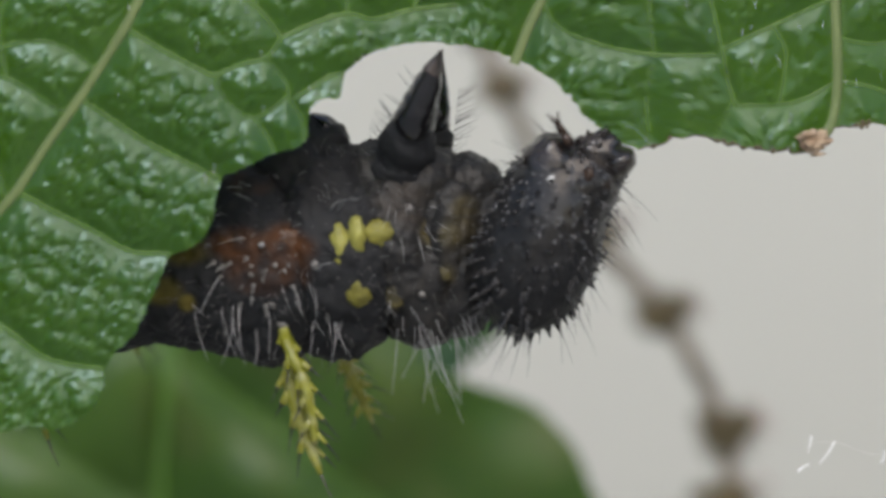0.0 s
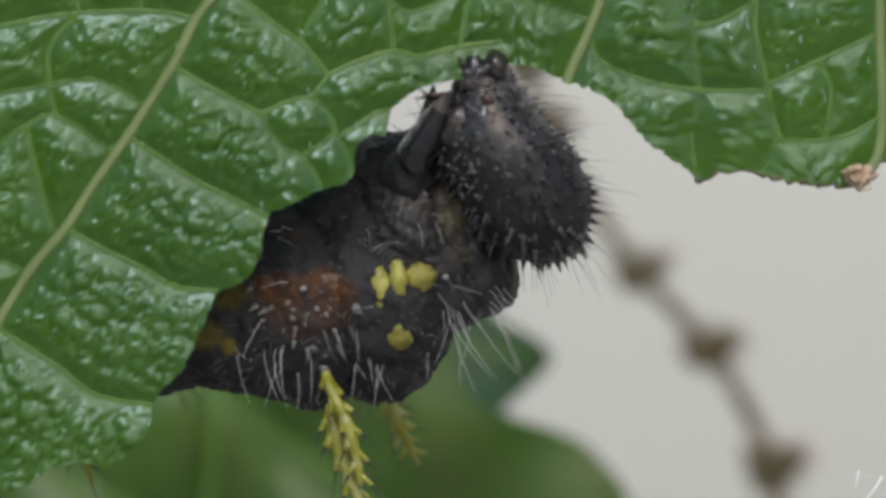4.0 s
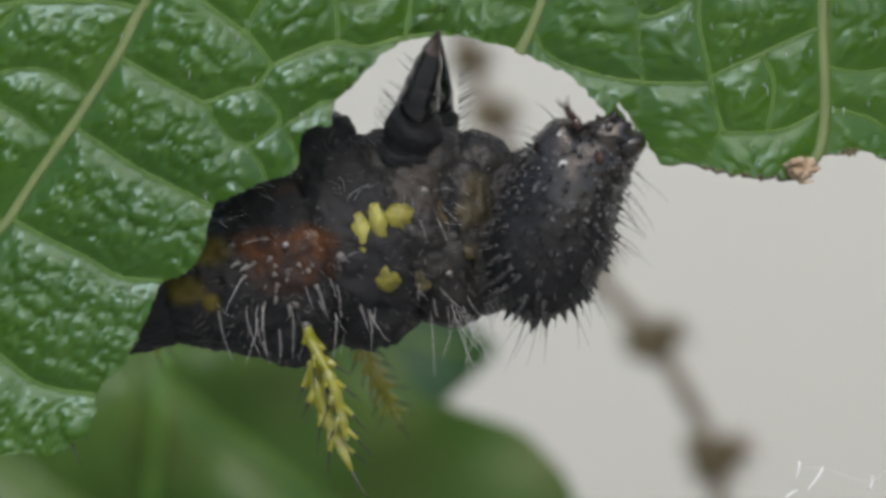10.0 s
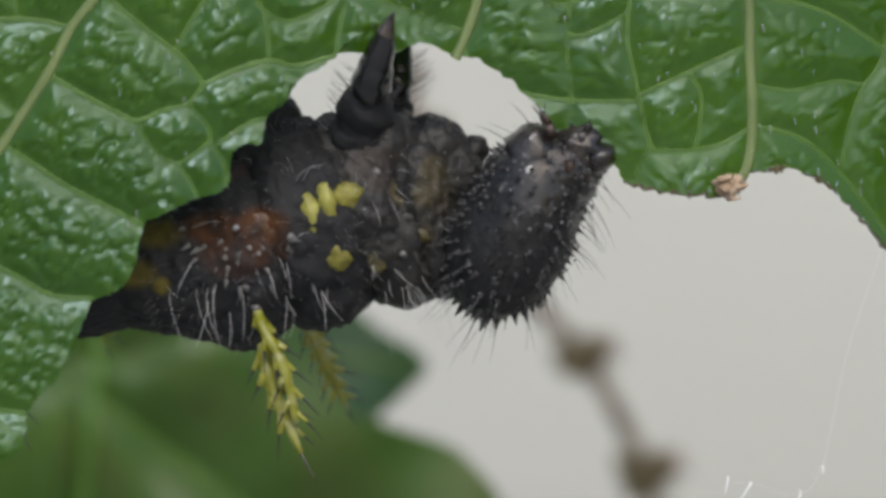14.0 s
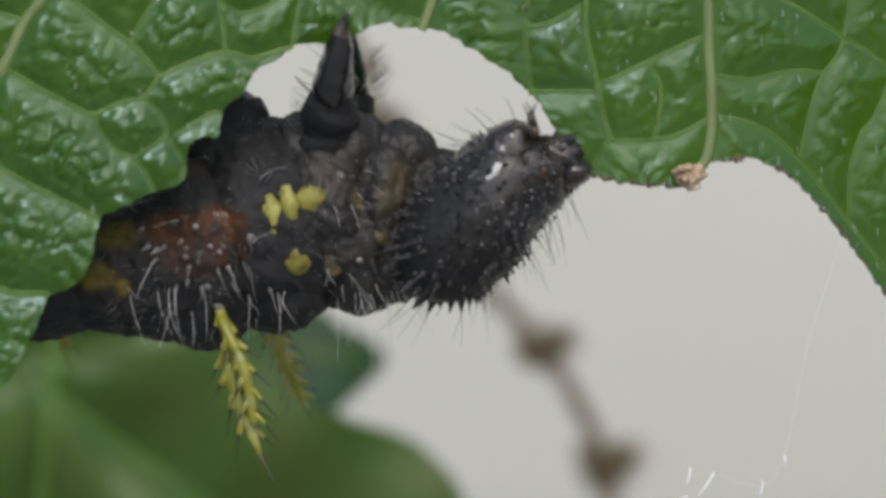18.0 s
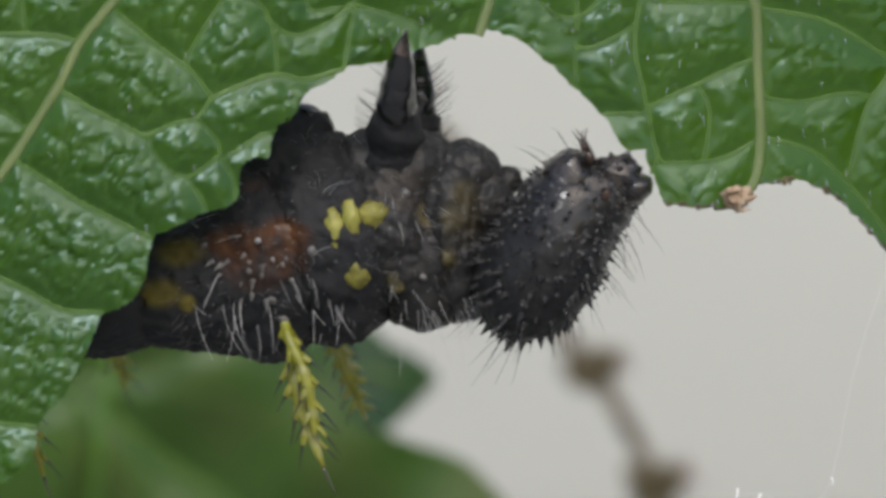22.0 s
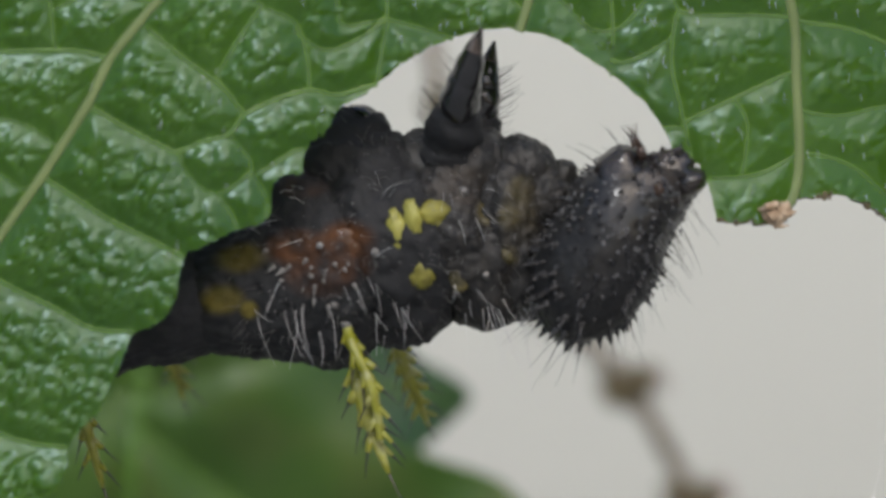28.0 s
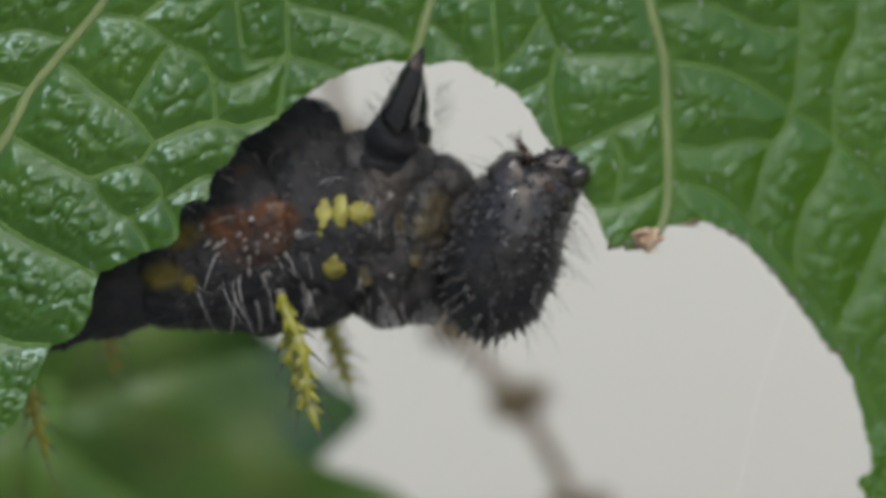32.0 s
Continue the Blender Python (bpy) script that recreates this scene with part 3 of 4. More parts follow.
CRUMBS = []
for k in range(8):
    a, b = EDGES[k], EDGES[k + 1]
    for j in range(11):
        rows = np.linspace(0, 1, 4)
        x = np.concatenate([a[8 * j:8 * j + 9, 0] * (1 - r) + b[8 * j:8 * j + 9, 0] * r for r in rows])
        y = np.concatenate([a[8 * j:8 * j + 9, 1] * (1 - r) + b[8 * j:8 * j + 9, 1] * r for r in rows])
        if j == 10:
            for r in (1, 2):
                y[9 * r + 8] += random.uniform(-4, 9)
                y[9 * r + 7] += random.uniform(-2, 2)
        i = (np.arange(3)[:, None] * 9 + np.arange(8)).ravel()
        me = blade_mesh("mouthful", x, y, np.stack([i + 9, i + 10, i + 1, i], 1), lambda u, v: leaf_depth(u, v) + 0.004, 0.09, LEAF)
        poly = np.vstack([a[8 * j:8 * j + 9], b[8 * j:8 * j + 9][::-1]])
        ob = part("mouthful", me, None, leaf)
        for w, p in FINE_VEINS:
            if inside(p[:, 0], p[:, 1], poly).sum() > 0:
                bm = bmesh.new()
                vein_tubes(bm, poly, 0, (w, p), True)
                part("vein", bm, VEIN if w > 6 else SIDE_VEIN, ob)
        if j == 10:
            bm = bmesh.new()
            rim = np.stack([x[8::9], y[8::9]], 1)
            z = leaf_depth(rim[:, 0], rim[:, 1])
            tube(bm, [spot(u, v, d + 0.05) for (u, v), d in zip(rim, z)], 0, 0, 6, radii=[PX * random.uniform(1.5, 5.5) for _ in rim])
            part("dry_margin", bm, CALYX, ob, "dark dried ragged leaf margin")
        CRUMBS.append((ob, k, (x.mean(), y.mean())))

# ---- the blurred leaf behind ----
BACK_RIM = [(-160, 640), (60, 500), (240, 400), (420, 380), (600, 385), (700, 450), (745, 540), (770, 620), (790, 690), (828, 742), (868, 752),
            (905, 768), (985, 795), (1050, 850), (1095, 930), (1120, 1030), (1090, 1180), (850, 1330), (400, 1380), (0, 1280), (-180, 1050)]
BACK_DEPTH = 26.0


def back_depth(x, y):
    lines = np.minimum(np.abs(x - 350 + 0.08 * (y - 600)), np.abs((y - 700) - 0.75 * (x - 350)) * 0.8)
    lines = np.minimum(lines, np.abs((y - 1000) - 0.6 * (x - 350)) * 0.85)
    lines = np.minimum(lines, np.abs((y - 640) + 0.25 * (x - 350)) * 0.95)
    return BACK_DEPTH + 2 * smooth(500, 1100, x) - 0.55 * (1 - np.exp(-lines / 60)) + 0.25 * np.sin(x / 70) * np.sin(y / 55)


FAR_LOBE = [(660, 470), (760, 500), (845, 572), (895, 606), (938, 636), (946, 662), (922, 694), (880, 732), (820, 760), (740, 770), (640, 740), (600, 600)]
lobe = empty("leaf_behind", (0, 0, 0))
tagged(lobe, "dark bluish green leaf tip far out of focus", "leaf")
part("blade", sheet("blade", ragged(FAR_LOBE, 20, 6, 4.0)[:-1], 16, lambda x, y: back_depth(x, y) + 3.0, 0.15, FAR_LEAF), FAR_LEAF, lobe)
bm = bmesh.new()
p = resample([(700, 600), (800, 640), (925, 662)], 20)
tube(bm, [spot(u, v, d + 2.95) for (u, v), d in zip(p, back_depth(p[:, 0], p[:, 1]))], step(BACK_DEPTH) * 9, step(BACK_DEPTH) * 4, 8, 0.7)
part("vein", bm, SIDE_VEIN, lobe, "pale green leaf vein")

back = empty("leaf_behind", (0, 0, 0))
tagged(back, "green lobed leaf out of focus behind the caterpillar", "leaf")
part("blade", sheet("blade", ragged(BACK_RIM, 20, 8, 6.0)[:-1], 16, back_depth, 0.15, BACK_LEAF), BACK_LEAF, back)
for line, r in (([(372, 600), (352, 760), (340, 900), (322, 1200)], 15), ([(350, 700), (480, 800), (640, 915), (800, 1030)], 8), ([(350, 1000), (520, 1100), (760, 1240)], 8)):
    bm = bmesh.new()
    p = resample(line, 20)
    z = back_depth(p[:, 0], p[:, 1])
    tube(bm, [spot(u, v, d - 0.05) for (u, v), d in zip(p, z)], step(BACK_DEPTH) * r, step(BACK_DEPTH) * r * 0.7, 8, 0.7)
    part("vein", bm, SIDE_VEIN, back, "pale green leaf vein")

# ---- the dry flower stalk behind ----
stalk = empty("flower_stalk", (0, 0, 0))
tagged(stalk, "thin dry flower stalk with spaced brownish whorls, out of focus", "plant")
STEM_DEPTH = 40.0
KS = step(STEM_DEPTH)
bm = bmesh.new()
tube(bm, [spot(u, v, STEM_DEPTH) for u, v in resample([(860, -200), (885, 40), (905, 150), (945, 250), (1020, 390), (1110, 510), (1225, 637), (1290, 745), (1338, 850), (1345, 980), (1360, 1300)], 20)], KS * 14, KS * 17, 8)
part("stem", bm, STALK, stalk)
for n, (u, v, r) in enumerate([(902, 140, 30), (944, 242, 34), (1105, 502, 38), (1226, 636, 42), (1338, 848, 46), (1335, 980, 46)]):
    bm = bmesh.new()
    for i in range(13):
        a = 2 * math.pi * i / 13 + n
        c = spot(u + r * 0.75 * math.cos(a), v + r * 0.5 * math.sin(a * 1.7 + 1), STEM_DEPTH) + Vector((0, math.sin(a) * r * 0.7 * KS, 0))
        lump(bm, c, (KS * r * 0.55, KS * r * 0.3, KS * r * 0.3), math.degrees(a), 0.3, 1, i + n, 10, 7)
    for i in range(16):
        a = 2 * math.pi * (i + 0.3 * random.random()) / 16
        way = Vector((math.cos(a), random.uniform(-0.6, 0.6), 0.75 * math.sin(a)))
        tube(bm, bend(spot(u, v, STEM_DEPTH) + way * (KS * r * 0.5), way, KS * r * random.uniform(0.7, 1.25), (0, 0, 0.1), 4), KS * r * 0.13, KS * r * 0.03, 5)
    whorl = part("whorl", bm, CALYX, stalk, "brownish green flower whorl")
    bm = bmesh.new()
    for i in range(4):
        c = spot(u + r * (0.8 + 0.25 * i), v + r * random.uniform(-0.9, 0.6), STEM_DEPTH)
        lump(bm, c, (KS * r * 0.28, KS * r * 0.2, KS * r * 0.2), 40 * i, 0.3, 1, i + n * 3, 8, 6)
    part("petal", bm, PETAL, whorl, "faded pink petals")

# ---- the caterpillar ----
RX, RY, BODY_DEPTH = 556, 489, 1.7
HEAD_REST = (1040, 391, 78.1)
HEAD_DEPTH = 0.25
ROOT = spot(RX, RY, BODY_DEPTH)
K = step(BODY_DEPTH)
caterpillar = empty("caterpillar", ROOT)
tagged(caterpillar, "black spiny caterpillar with yellow and red-brown markings chewing the leaf edge", "caterpillar")


def at(x, y, depth=0.0):
    """A place on the caterpillar, from the plan at rest; depth in steps towards the camera from its axis."""
    return Vector(((x - RX) * K, -depth * K, (RY - y) * K))


def reach(d, lumps, c):
    """How far a ray from c runs before it leaves the last lump."""
    best = []
    for x, y, a, b, e, turn, *_ in lumps:
        t = radians(turn)
        o = at(x, y) / K
        px, py, pz = c.x - o.x, c.y, c.z - o.z
        ux, uz = (px * math.cos(t) + pz * math.sin(t)) / a, (-px * math.sin(t) + pz * math.cos(t)) / b
        dx, dz = (d.x * math.cos(t) + d.z * math.sin(t)) / a, (-d.x * math.sin(t) + d.z * math.cos(t)) / b
        uy, dy = py / e, d.y / e
        qa, qb, qc = dx * dx + dy * dy + dz * dz, ux * dx + uy * dy + uz * dz, ux * ux + uy * uy + uz * uz - 1
        root = qb * qb - qa * qc
        if root > 0:
            far = (-qb + math.sqrt(root)) / qa
            if far > 0:
                best.append(far)
    return (sum(v ** 10 for v in best)) ** 0.1 if best else 10.0


def body_part(name, origin, mat, label, lumps, seed=0.0):
    """One knobbly skin round a group of swellings."""
    o = at(*origin)
    c = Vector((sum(l[0] * l[2] for l in lumps) / sum(l[2] for l in lumps), 0, sum(l[1] * l[2] for l in lumps) / sum(l[2] for l in lumps)))
    c = at(c.x, c.z) / K
    bm, grid, seg, rings = bmesh.new(), [], 150, 90
    for i in range(rings + 1):
        th = math.pi * i / rings
        row = []
        for j in range(seg if 0 < i < rings else 1):
            ph = 2 * math.pi * j / seg
            d = Vector((math.cos(th), math.sin(th) * math.sin(ph), math.sin(th) * math.cos(ph)))
            p = c + d * (0.985 * reach(d, lumps, c))
            q = p * 0.028 + Vector((seed, 0, 0))
            p += d * (7 * noise.noise(q) + 6 * noise.noise(q * 2.3) + 7 * (0.45 - abs(noise.noise(q * 4.2))) + 2.6 * noise.noise(q * 11))
            row.append(bm.verts.new(p * K - o))
        grid.append(row)
    for a, b in zip(grid, grid[1:]):
        for j in range(seg):
            bm.faces.new(list(dict.fromkeys([a[j % len(a)], b[j % len(b)], b[(j + 1) % len(b)], a[(j + 1) % len(a)]])))
    bmesh.ops.recalc_face_normals(bm, faces=bm.faces[:])
    ob = part(name, bm, mat, caterpillar, label)
    ob.location = o
    return ob, o


def surface(lumps, x, y):
    """How far towards the camera the body reaches at a place of the plan."""
    best = 0.0
    for cx, cy, a, b, c, turn, *_ in lumps:
        t = radians(turn)
        u, v = ((x - cx) * math.cos(t) - (y - cy) * math.sin(t)) / a, ((x - cx) * math.sin(t) + (y - cy) * math.cos(t)) / b
        if u * u + v * v < 1:
            best = max(best, c * math.sqrt(1 - u * u - v * v))
    return best


REAR = [(60, 590, 150, 112, 120, 8, 1.0), (190, 575, 140, 112, 130, 8, 2.0), (300, 562, 130, 112, 130, 10, 3.0)]
MIDDLE = [(395, 548, 115, 118, 135, 14, 4.0), (480, 540, 110, 145, 145, 14, 5.0), (570, 520, 110, 160, 155, 14, 6.0), (520, 420, 90, 90, 110, 20, 6.5), (560, 640, 60, 60, 100, 20, 6.7)]
HIND = [(655, 495, 100, 165, 155, 18, 7.0), (635, 370, 95, 85, 110, 20, 8.0), (575, 350, 80, 75, 90, 20, 8.3), (605, 310, 55, 55, 70, 40, 8.5), (720, 480, 90, 150, 150, 18, 9.0), (700, 606, 70, 58, 90, 25, 9.5)]
MID = [(770, 450, 95, 150, 140, 18, 10.0), (708, 352, 58, 62, 80, 20, 10.4), (845, 560, 72, 58, 92, 25, 11.7), (795, 345, 85, 80, 105, 20, 11.0), (835, 500, 80, 110, 120, 20, 11.5)]
FRONT = [(855, 420, 75, 120, 120, 14, 12.0), (905, 535, 62, 58, 88, 35, 13.2), (890, 480, 70, 110, 110, 30, 13.0), (880, 335, 55, 58, 70, 40, 13.5), (925, 385, 50, 62, 80, 30, 13.7), (950, 332, 24, 24, 34, 0, 13.9)]

rear, o_rear = body_part("rear_abdomen", (200, 595), SKIN, "", REAR)
middle, o_middle = body_part("abdomen", (RX, RY), ABDOMEN_SKIN, "", MIDDLE)
hind, o_hind = body_part("hind_thorax", (RX, RY), HIND_SKIN, "", HIND)
mid, o_mid = body_part("middle_thorax", (770, 440), THORAX_SKIN, "blackish brown olive-mottled skin", MID)
front, o_front = body_part("front_thorax", (870, 440), FRONT_SKIN, "blackish brown olive-mottled skin", FRONT)


def patch(name, host, origin, lumps, x, y, a, b, turn, mat, label, rise=6.0, seed=1.0):
    bm = bmesh.new()
    s = surface(lumps, x, y)
    lump(bm, at(x, y, s - 5) - origin, (a * K, b * K, (rise + 10) * K), turn, 0.2, 1.3, seed, 36, 24)
    return part(name, bm, mat, host, label)


def tuft(host, origin, lumps, x, y, n, way, spread, length, droop, mat, label, thick=1.6, region=8):
    bm = bmesh.new()
    for i in range(n):
        u, v = x + random.uniform(-region, region), y + random.uniform(-region, region)
        w = Vector(way) + Vector((random.uniform(-spread, spread), -random.uniform(0.0, spread), random.uniform(-spread, spread)))
        start = at(u, v, max(surface(lumps, u, v) - 3, 0)) - origin
        tube(bm, bend(start, w, length * K * random.uniform(0.4, 1.15), Vector(droop) * random.uniform(0.4, 1.4) + Vector((random.uniform(-0.45, 0.45), 0, random.uniform(-0.15, 0.2)))), thick * K * random.uniform(0.7, 1.15), 0.25 * K, 4)
    return part("hair_tuft", bm, mat, host, label)


# markings
patch("red_wart", middle, o_middle, MIDDLE, 602, 484, 36, 24, -4, RED, "glossy rust-brown swelling", -3, 2.0)
patch("red_wart", middle, o_middle, MIDDLE, 508, 487, 46, 21, 4, RED, "glossy rust-brown swelling", -3, 3.0)
bm = bmesh.new()
lump(bm, at(556, 487, surface(MIDDLE, 556, 487) + 8) - o_middle, (6 * K, 6 * K, 6 * K), 0, 0.2, 1, 2.0, 12, 8)
part("bead", bm, PALE_DOT, middle, "shiny white bead amid the rust-brown swelling")
for i in range(28):
    w = radians(random.uniform(-200, 20))
    d = random.uniform(0.3, 1.15)
    u, v = 556 + 84 * d * math.cos(w), 502 - 78 * d * math.sin(w)
    s_ = surface(MIDDLE, u, v)
    way = Vector((0.9 * math.cos(w), -0.6, math.sin(w) - 0.25))
    size = random.uniform(9, 24) if d > 0.6 else random.uniform(5, 9)
    bm = bmesh.new()
    tube(bm, bend(at(u, v, s_ + 1) - o_middle, way, size * K, (0, 0, -0.1), 5), 0, 0, 7, radii=[4.4 * K, 3.6 * K, 2.6 * K, 1.6 * K, 0.7 * K])
    knob = part("tubercle", bm, TUBERCLE, middle, "pale pointed tubercle")
    if d > 0.75 and random.random() < 0.4:
        bm = bmesh.new()
        tube(bm, bend(at(u, v, s_ + 4) - o_middle + way.normalized() * size * 0.8 * K, way + Vector((0, 0, -0.6)), random.uniform(30, 75) * K, (random.uniform(-0.2, 0.2), 0, -0.3), 6), 0.8 * K, 0.25 * K, 4)
        part("bristle", bm, WHITE_HAIR, knob, "stiff white bristle")
patch("yellow_patch", hind, o_hind, HIND, 686, 468, 19, 36, 8, YELLOW, "bright yellow raised patch", 8, 4.0)
patch("yellow_patch", hind, o_hind, HIND, 713, 449, 15, 34, 12, YELLOW, "bright yellow raised patch", 9, 5.0)
patch("yellow_patch", hind, o_hind, HIND, 746, 443, 31, 25, 14, DULL_YELLOW, "dull yellow raised patch", 6, 6.0)
patch("yellow_patch", hind, o_hind, HIND, 728, 540, 23, 29, 18, DULL_YELLOW, "dull yellow raised patch", 5, 7.0)
patch("yellow_patch", hind, o_hind, HIND, 650, 508, 8, 9, 10, TUBERCLE, "small pale tan dot", 6, 8.0)
patch("olive_patch", mid, o_mid, MID, 792, 538, 18, 26, 10, OLIVE, "dull olive yellow patch", 1, 9.0)
patch("olive_patch", mid, o_mid, MID, 838, 420, 16, 20, 0, OLIVE, "dull olive yellow patch", 2, 10.0)
patch("olive_patch", front, o_front, FRONT, 870, 490, 16, 20, 0, OLIVE, "dull olive yellow patch", 5, 12.0)

# granules over the skin, coloured pale to stand in for small glints
for host, o, lumps, n, (x0, x1, y0, y1) in ((middle, o_middle, MIDDLE, 80, (400, 650, 400, 660)), (hind, o_hind, HIND, 100, (600, 790, 300, 650)), (mid, o_mid, MID, 100, (700, 880, 300, 600)), (front, o_front, FRONT, 60, (820, 950, 330, 580))):
    bm = bmesh.new()
    for i in range(n):
        u, v = random.uniform(x0, x1), random.uniform(y0, y1)
        s = surface(lumps, u, v)
        if s > 40:
            r = random.uniform(0.8, 1.9) * K
            lump(bm, at(u, v, s + 1) - o, (r, r, r), 0, 0.2, 1, i, 6, 4)
    tagged(part("granules", bm, PALE_DOT, host, "tiny shiny granules, pale to stand in for glints"), kind="stuff")

# short grey fuzz that breaks the outline
for host, o, lumps, n, (x0, x1, y0, y1) in ((middle, o_middle, MIDDLE, 150, (400, 660, 370, 690)), (hind, o_hind, HIND, 150, (560, 800, 270, 670)), (mid, o_mid, MID, 110, (700, 900, 270, 600)), (front, o_front, FRONT, 90, (810, 970, 290, 590))):
    bm = bmesh.new()
    mx, my = (x0 + x1) / 2, (y0 + y1) / 2
    for i in range(n):
        u, v = random.uniform(x0, x1), random.uniform(y0, y1)
        s = surface(lumps, u, v)
        if s > 6:
            way = Vector(((u - mx) / (x1 - x0) * 2.2 + random.uniform(-0.5, 0.5), -s / 130 + random.uniform(-0.2, 0.2), (my - v) / (y1 - y0) * 2.2 + random.uniform(-0.5, 0.5)))
            tube(bm, bend(at(u, v, s - 2) - o, way, random.uniform(12, 36) * K, (random.uniform(-0.4, 0.4), 0, -0.2), 4), random.uniform(0.5, 0.95) * K, 0.2 * K, 3)
    tagged(part("fuzz", bm, GREY_HAIR, host, "short fine grey fuzz"), kind="stuff")

# pale hubs that carry the star-like hairs
for host, o, lumps, x, y, r in ((middle, o_middle, MIDDLE, 640, 546, 8), (hind, o_hind, HIND, 782, 436, 8), (mid, o_mid, MID, 790, 390, 7), (mid, o_mid, MID, 836, 530, 7), (middle, o_middle, MIDDLE, 588, 624, 8), (middle, o_middle, MIDDLE, 572, 590, 6)):
    bm = bmesh.new()
    lump(bm, at(x, y, surface(lumps, x, y)) - o, (r * 1.3 * K, r * K, r * K), -40, 0.5, 1.6, x * 0.1, 14, 10)
    part("tubercle", bm, TUBERCLE, host, "pale grey-brown knob at the foot of hairs")

# white setae
for x, y, n, way, length in ((548, 487, 1, (-1, -0.4, 0.05), 60), (564, 487, 1, (1, -0.4, 0.05), 60), (480, 440, 2, (-1, -0.7, 0.1), 50), (500, 570, 1, (-0.4, -0.5, -1), 80), (560, 585, 1, (-0.1, -0.5, -1), 80),
                             (610, 555, 2, (0.5, -0.5, -0.8), 55), (490, 600, 2, (-0.2, -0.4, -1), 90), (530, 610, 2, (-0.12, -0.4, -1), 100), (640, 548, 2, (0.6, -0.6, -0.9), 60), (665, 620, 2, (0.2, -0.5, -0.9), 60), (430, 600, 2, (0.05, -0.4, -1), 70),
                             (520, 400, 3, (-0.8, -0.6, 0.5), 50), (580, 410, 3, (0.3, -0.6, 0.8), 60), (660, 650, 2, (0.3, -0.3, -0.8), 60)):
    tuft(middle, o_middle, MIDDLE, x, y, n, way, 0.35, length, (0.05, 0, -0.25), WHITE_HAIR, "stiff white hairs", 0.62, 26)
for x, y, n, way, length in ((700, 600, 4, (0.1, -0.4, -1), 60), (770, 440, 4, (0.9, -0.6, -0.1), 60), (800, 420, 2, (-0.6, -0.6, -0.5), 60), (650, 520, 3, (0.1, -0.8, 0.6), 50), (655, 400, 4, (0.2, -0.8, 0.8), 60)):
    tuft(hind, o_hind, HIND, x, y, n, way, 0.3, length, (0.1, 0, -0.3), WHITE_HAIR, "stiff white hairs", 0.62, 18)
for x, y, n, way, length in ((800, 440, 3, (0.6, -0.6, -0.6), 70), (770, 380, 4, (0.2, -0.8, -0.4), 60), (735, 330, 4, (-0.5, -0.8, 0.1), 60), (830, 570, 5, (0.2, -0.4, -1), 130), (860, 580, 5, (0.35, -0.4, -1), 140), (790, 560, 4, (0.05, -0.4, -1), 90)):
    tuft(mid, o_mid, MID, x, y, n, way, 0.28, length, (0.12, 0, -0.15), WHITE_HAIR, "long white hairs", 0.58, 26)
for x, y, n, way, length in ((890, 575, 5, (0.55, -0.4, -1), 160), (925, 555, 5, (0.8, -0.4, -0.8), 150), (850, 400, 4, (-0.4, -0.9, 0.2), 50)):
    tuft(front, o_front, FRONT, x, y, n, way, 0.28, length, (0.12, 0, -0.1), WHITE_HAIR, "long white hairs", 0.55, 26)


def scolus(points, r0, label, tip=True):
    """A yellow spine set with blunt side cones, each of which ends in a black thorn; it turns about its foot."""
    foot = at(*points[0])
    line = [Vector(v) for v in resample([tuple(at(*q) - foot) for q in points], 9 * K)]
    n = len(line)
    end = (line[-1] - line[-2]).normalized()
    radii = [r0 * K * (0.95 - 0.5 * (i / n) ** 1.6) * (0.62 + 0.38 * min(1.0, i / (0.25 * n))) * (1 + 0.25 * noise.noise(Vector((i * 0.9, r0, n)))) for i in range(n)]
    if tip:
        line += [line[-1] + end * 14 * K, line[-1] + end * 32 * K]
        radii += [radii[-1] * 0.82, radii[-1] * 0.45]
    bm = bmesh.new()
    tube(bm, line, 0, 0, 12, radii=radii)
    spine = part("spine", bm, SPINE, caterpillar, label)
    spine.location = foot
    if tip:
        bm = bmesh.new()
        tube(bm, bend(line[-1] - end * 2 * K, end, 54 * K, (0.1, 0, 0), 5), 2.4 * K, 0.4 * K, 5)
        part("thorn", bm, CLAW, spine, "thin pale end thorn")
    side = 1
    for i in range(2, n - 1, 2):
        d = (line[i + 1] - line[i]).normalized()
        out = d.cross(Vector((0, 1, 0))).normalized()
        side = -side
        w = (d * random.uniform(0.8, 1.3) + out * side * random.uniform(0.55, 1.0) + Vector((0, random.uniform(-0.5, 0.25), 0))).normalized()
        size = r0 * K * random.uniform(1.5, 2.3)
        long = random.uniform(24, 44) * K
        start, r = line[i] + out * side * radii[i] * 0.35, radii[i]
        bm = bmesh.new()
        tube(bm, [start, start + w * size * 0.5, start + w * size, start + w * size * 1.06, start + w * (size + long * 0.5) + d * long * 0.08, start + w * (size + long) + d * long * 0.2],
             0, 0, 8, radii=[r * 0.8, r * 0.62, r * 0.44, 2.0 * K, 1.3 * K, 0.35 * K])
        for f in bm.faces:
            f.material_index = int((f.calc_center_median() - start).length > size * 0.99)
        part("thorn", bm, [SPINE, BLACK_HAIR], spine, "blunt yellow side cone with a thin black thorn")
    return spine


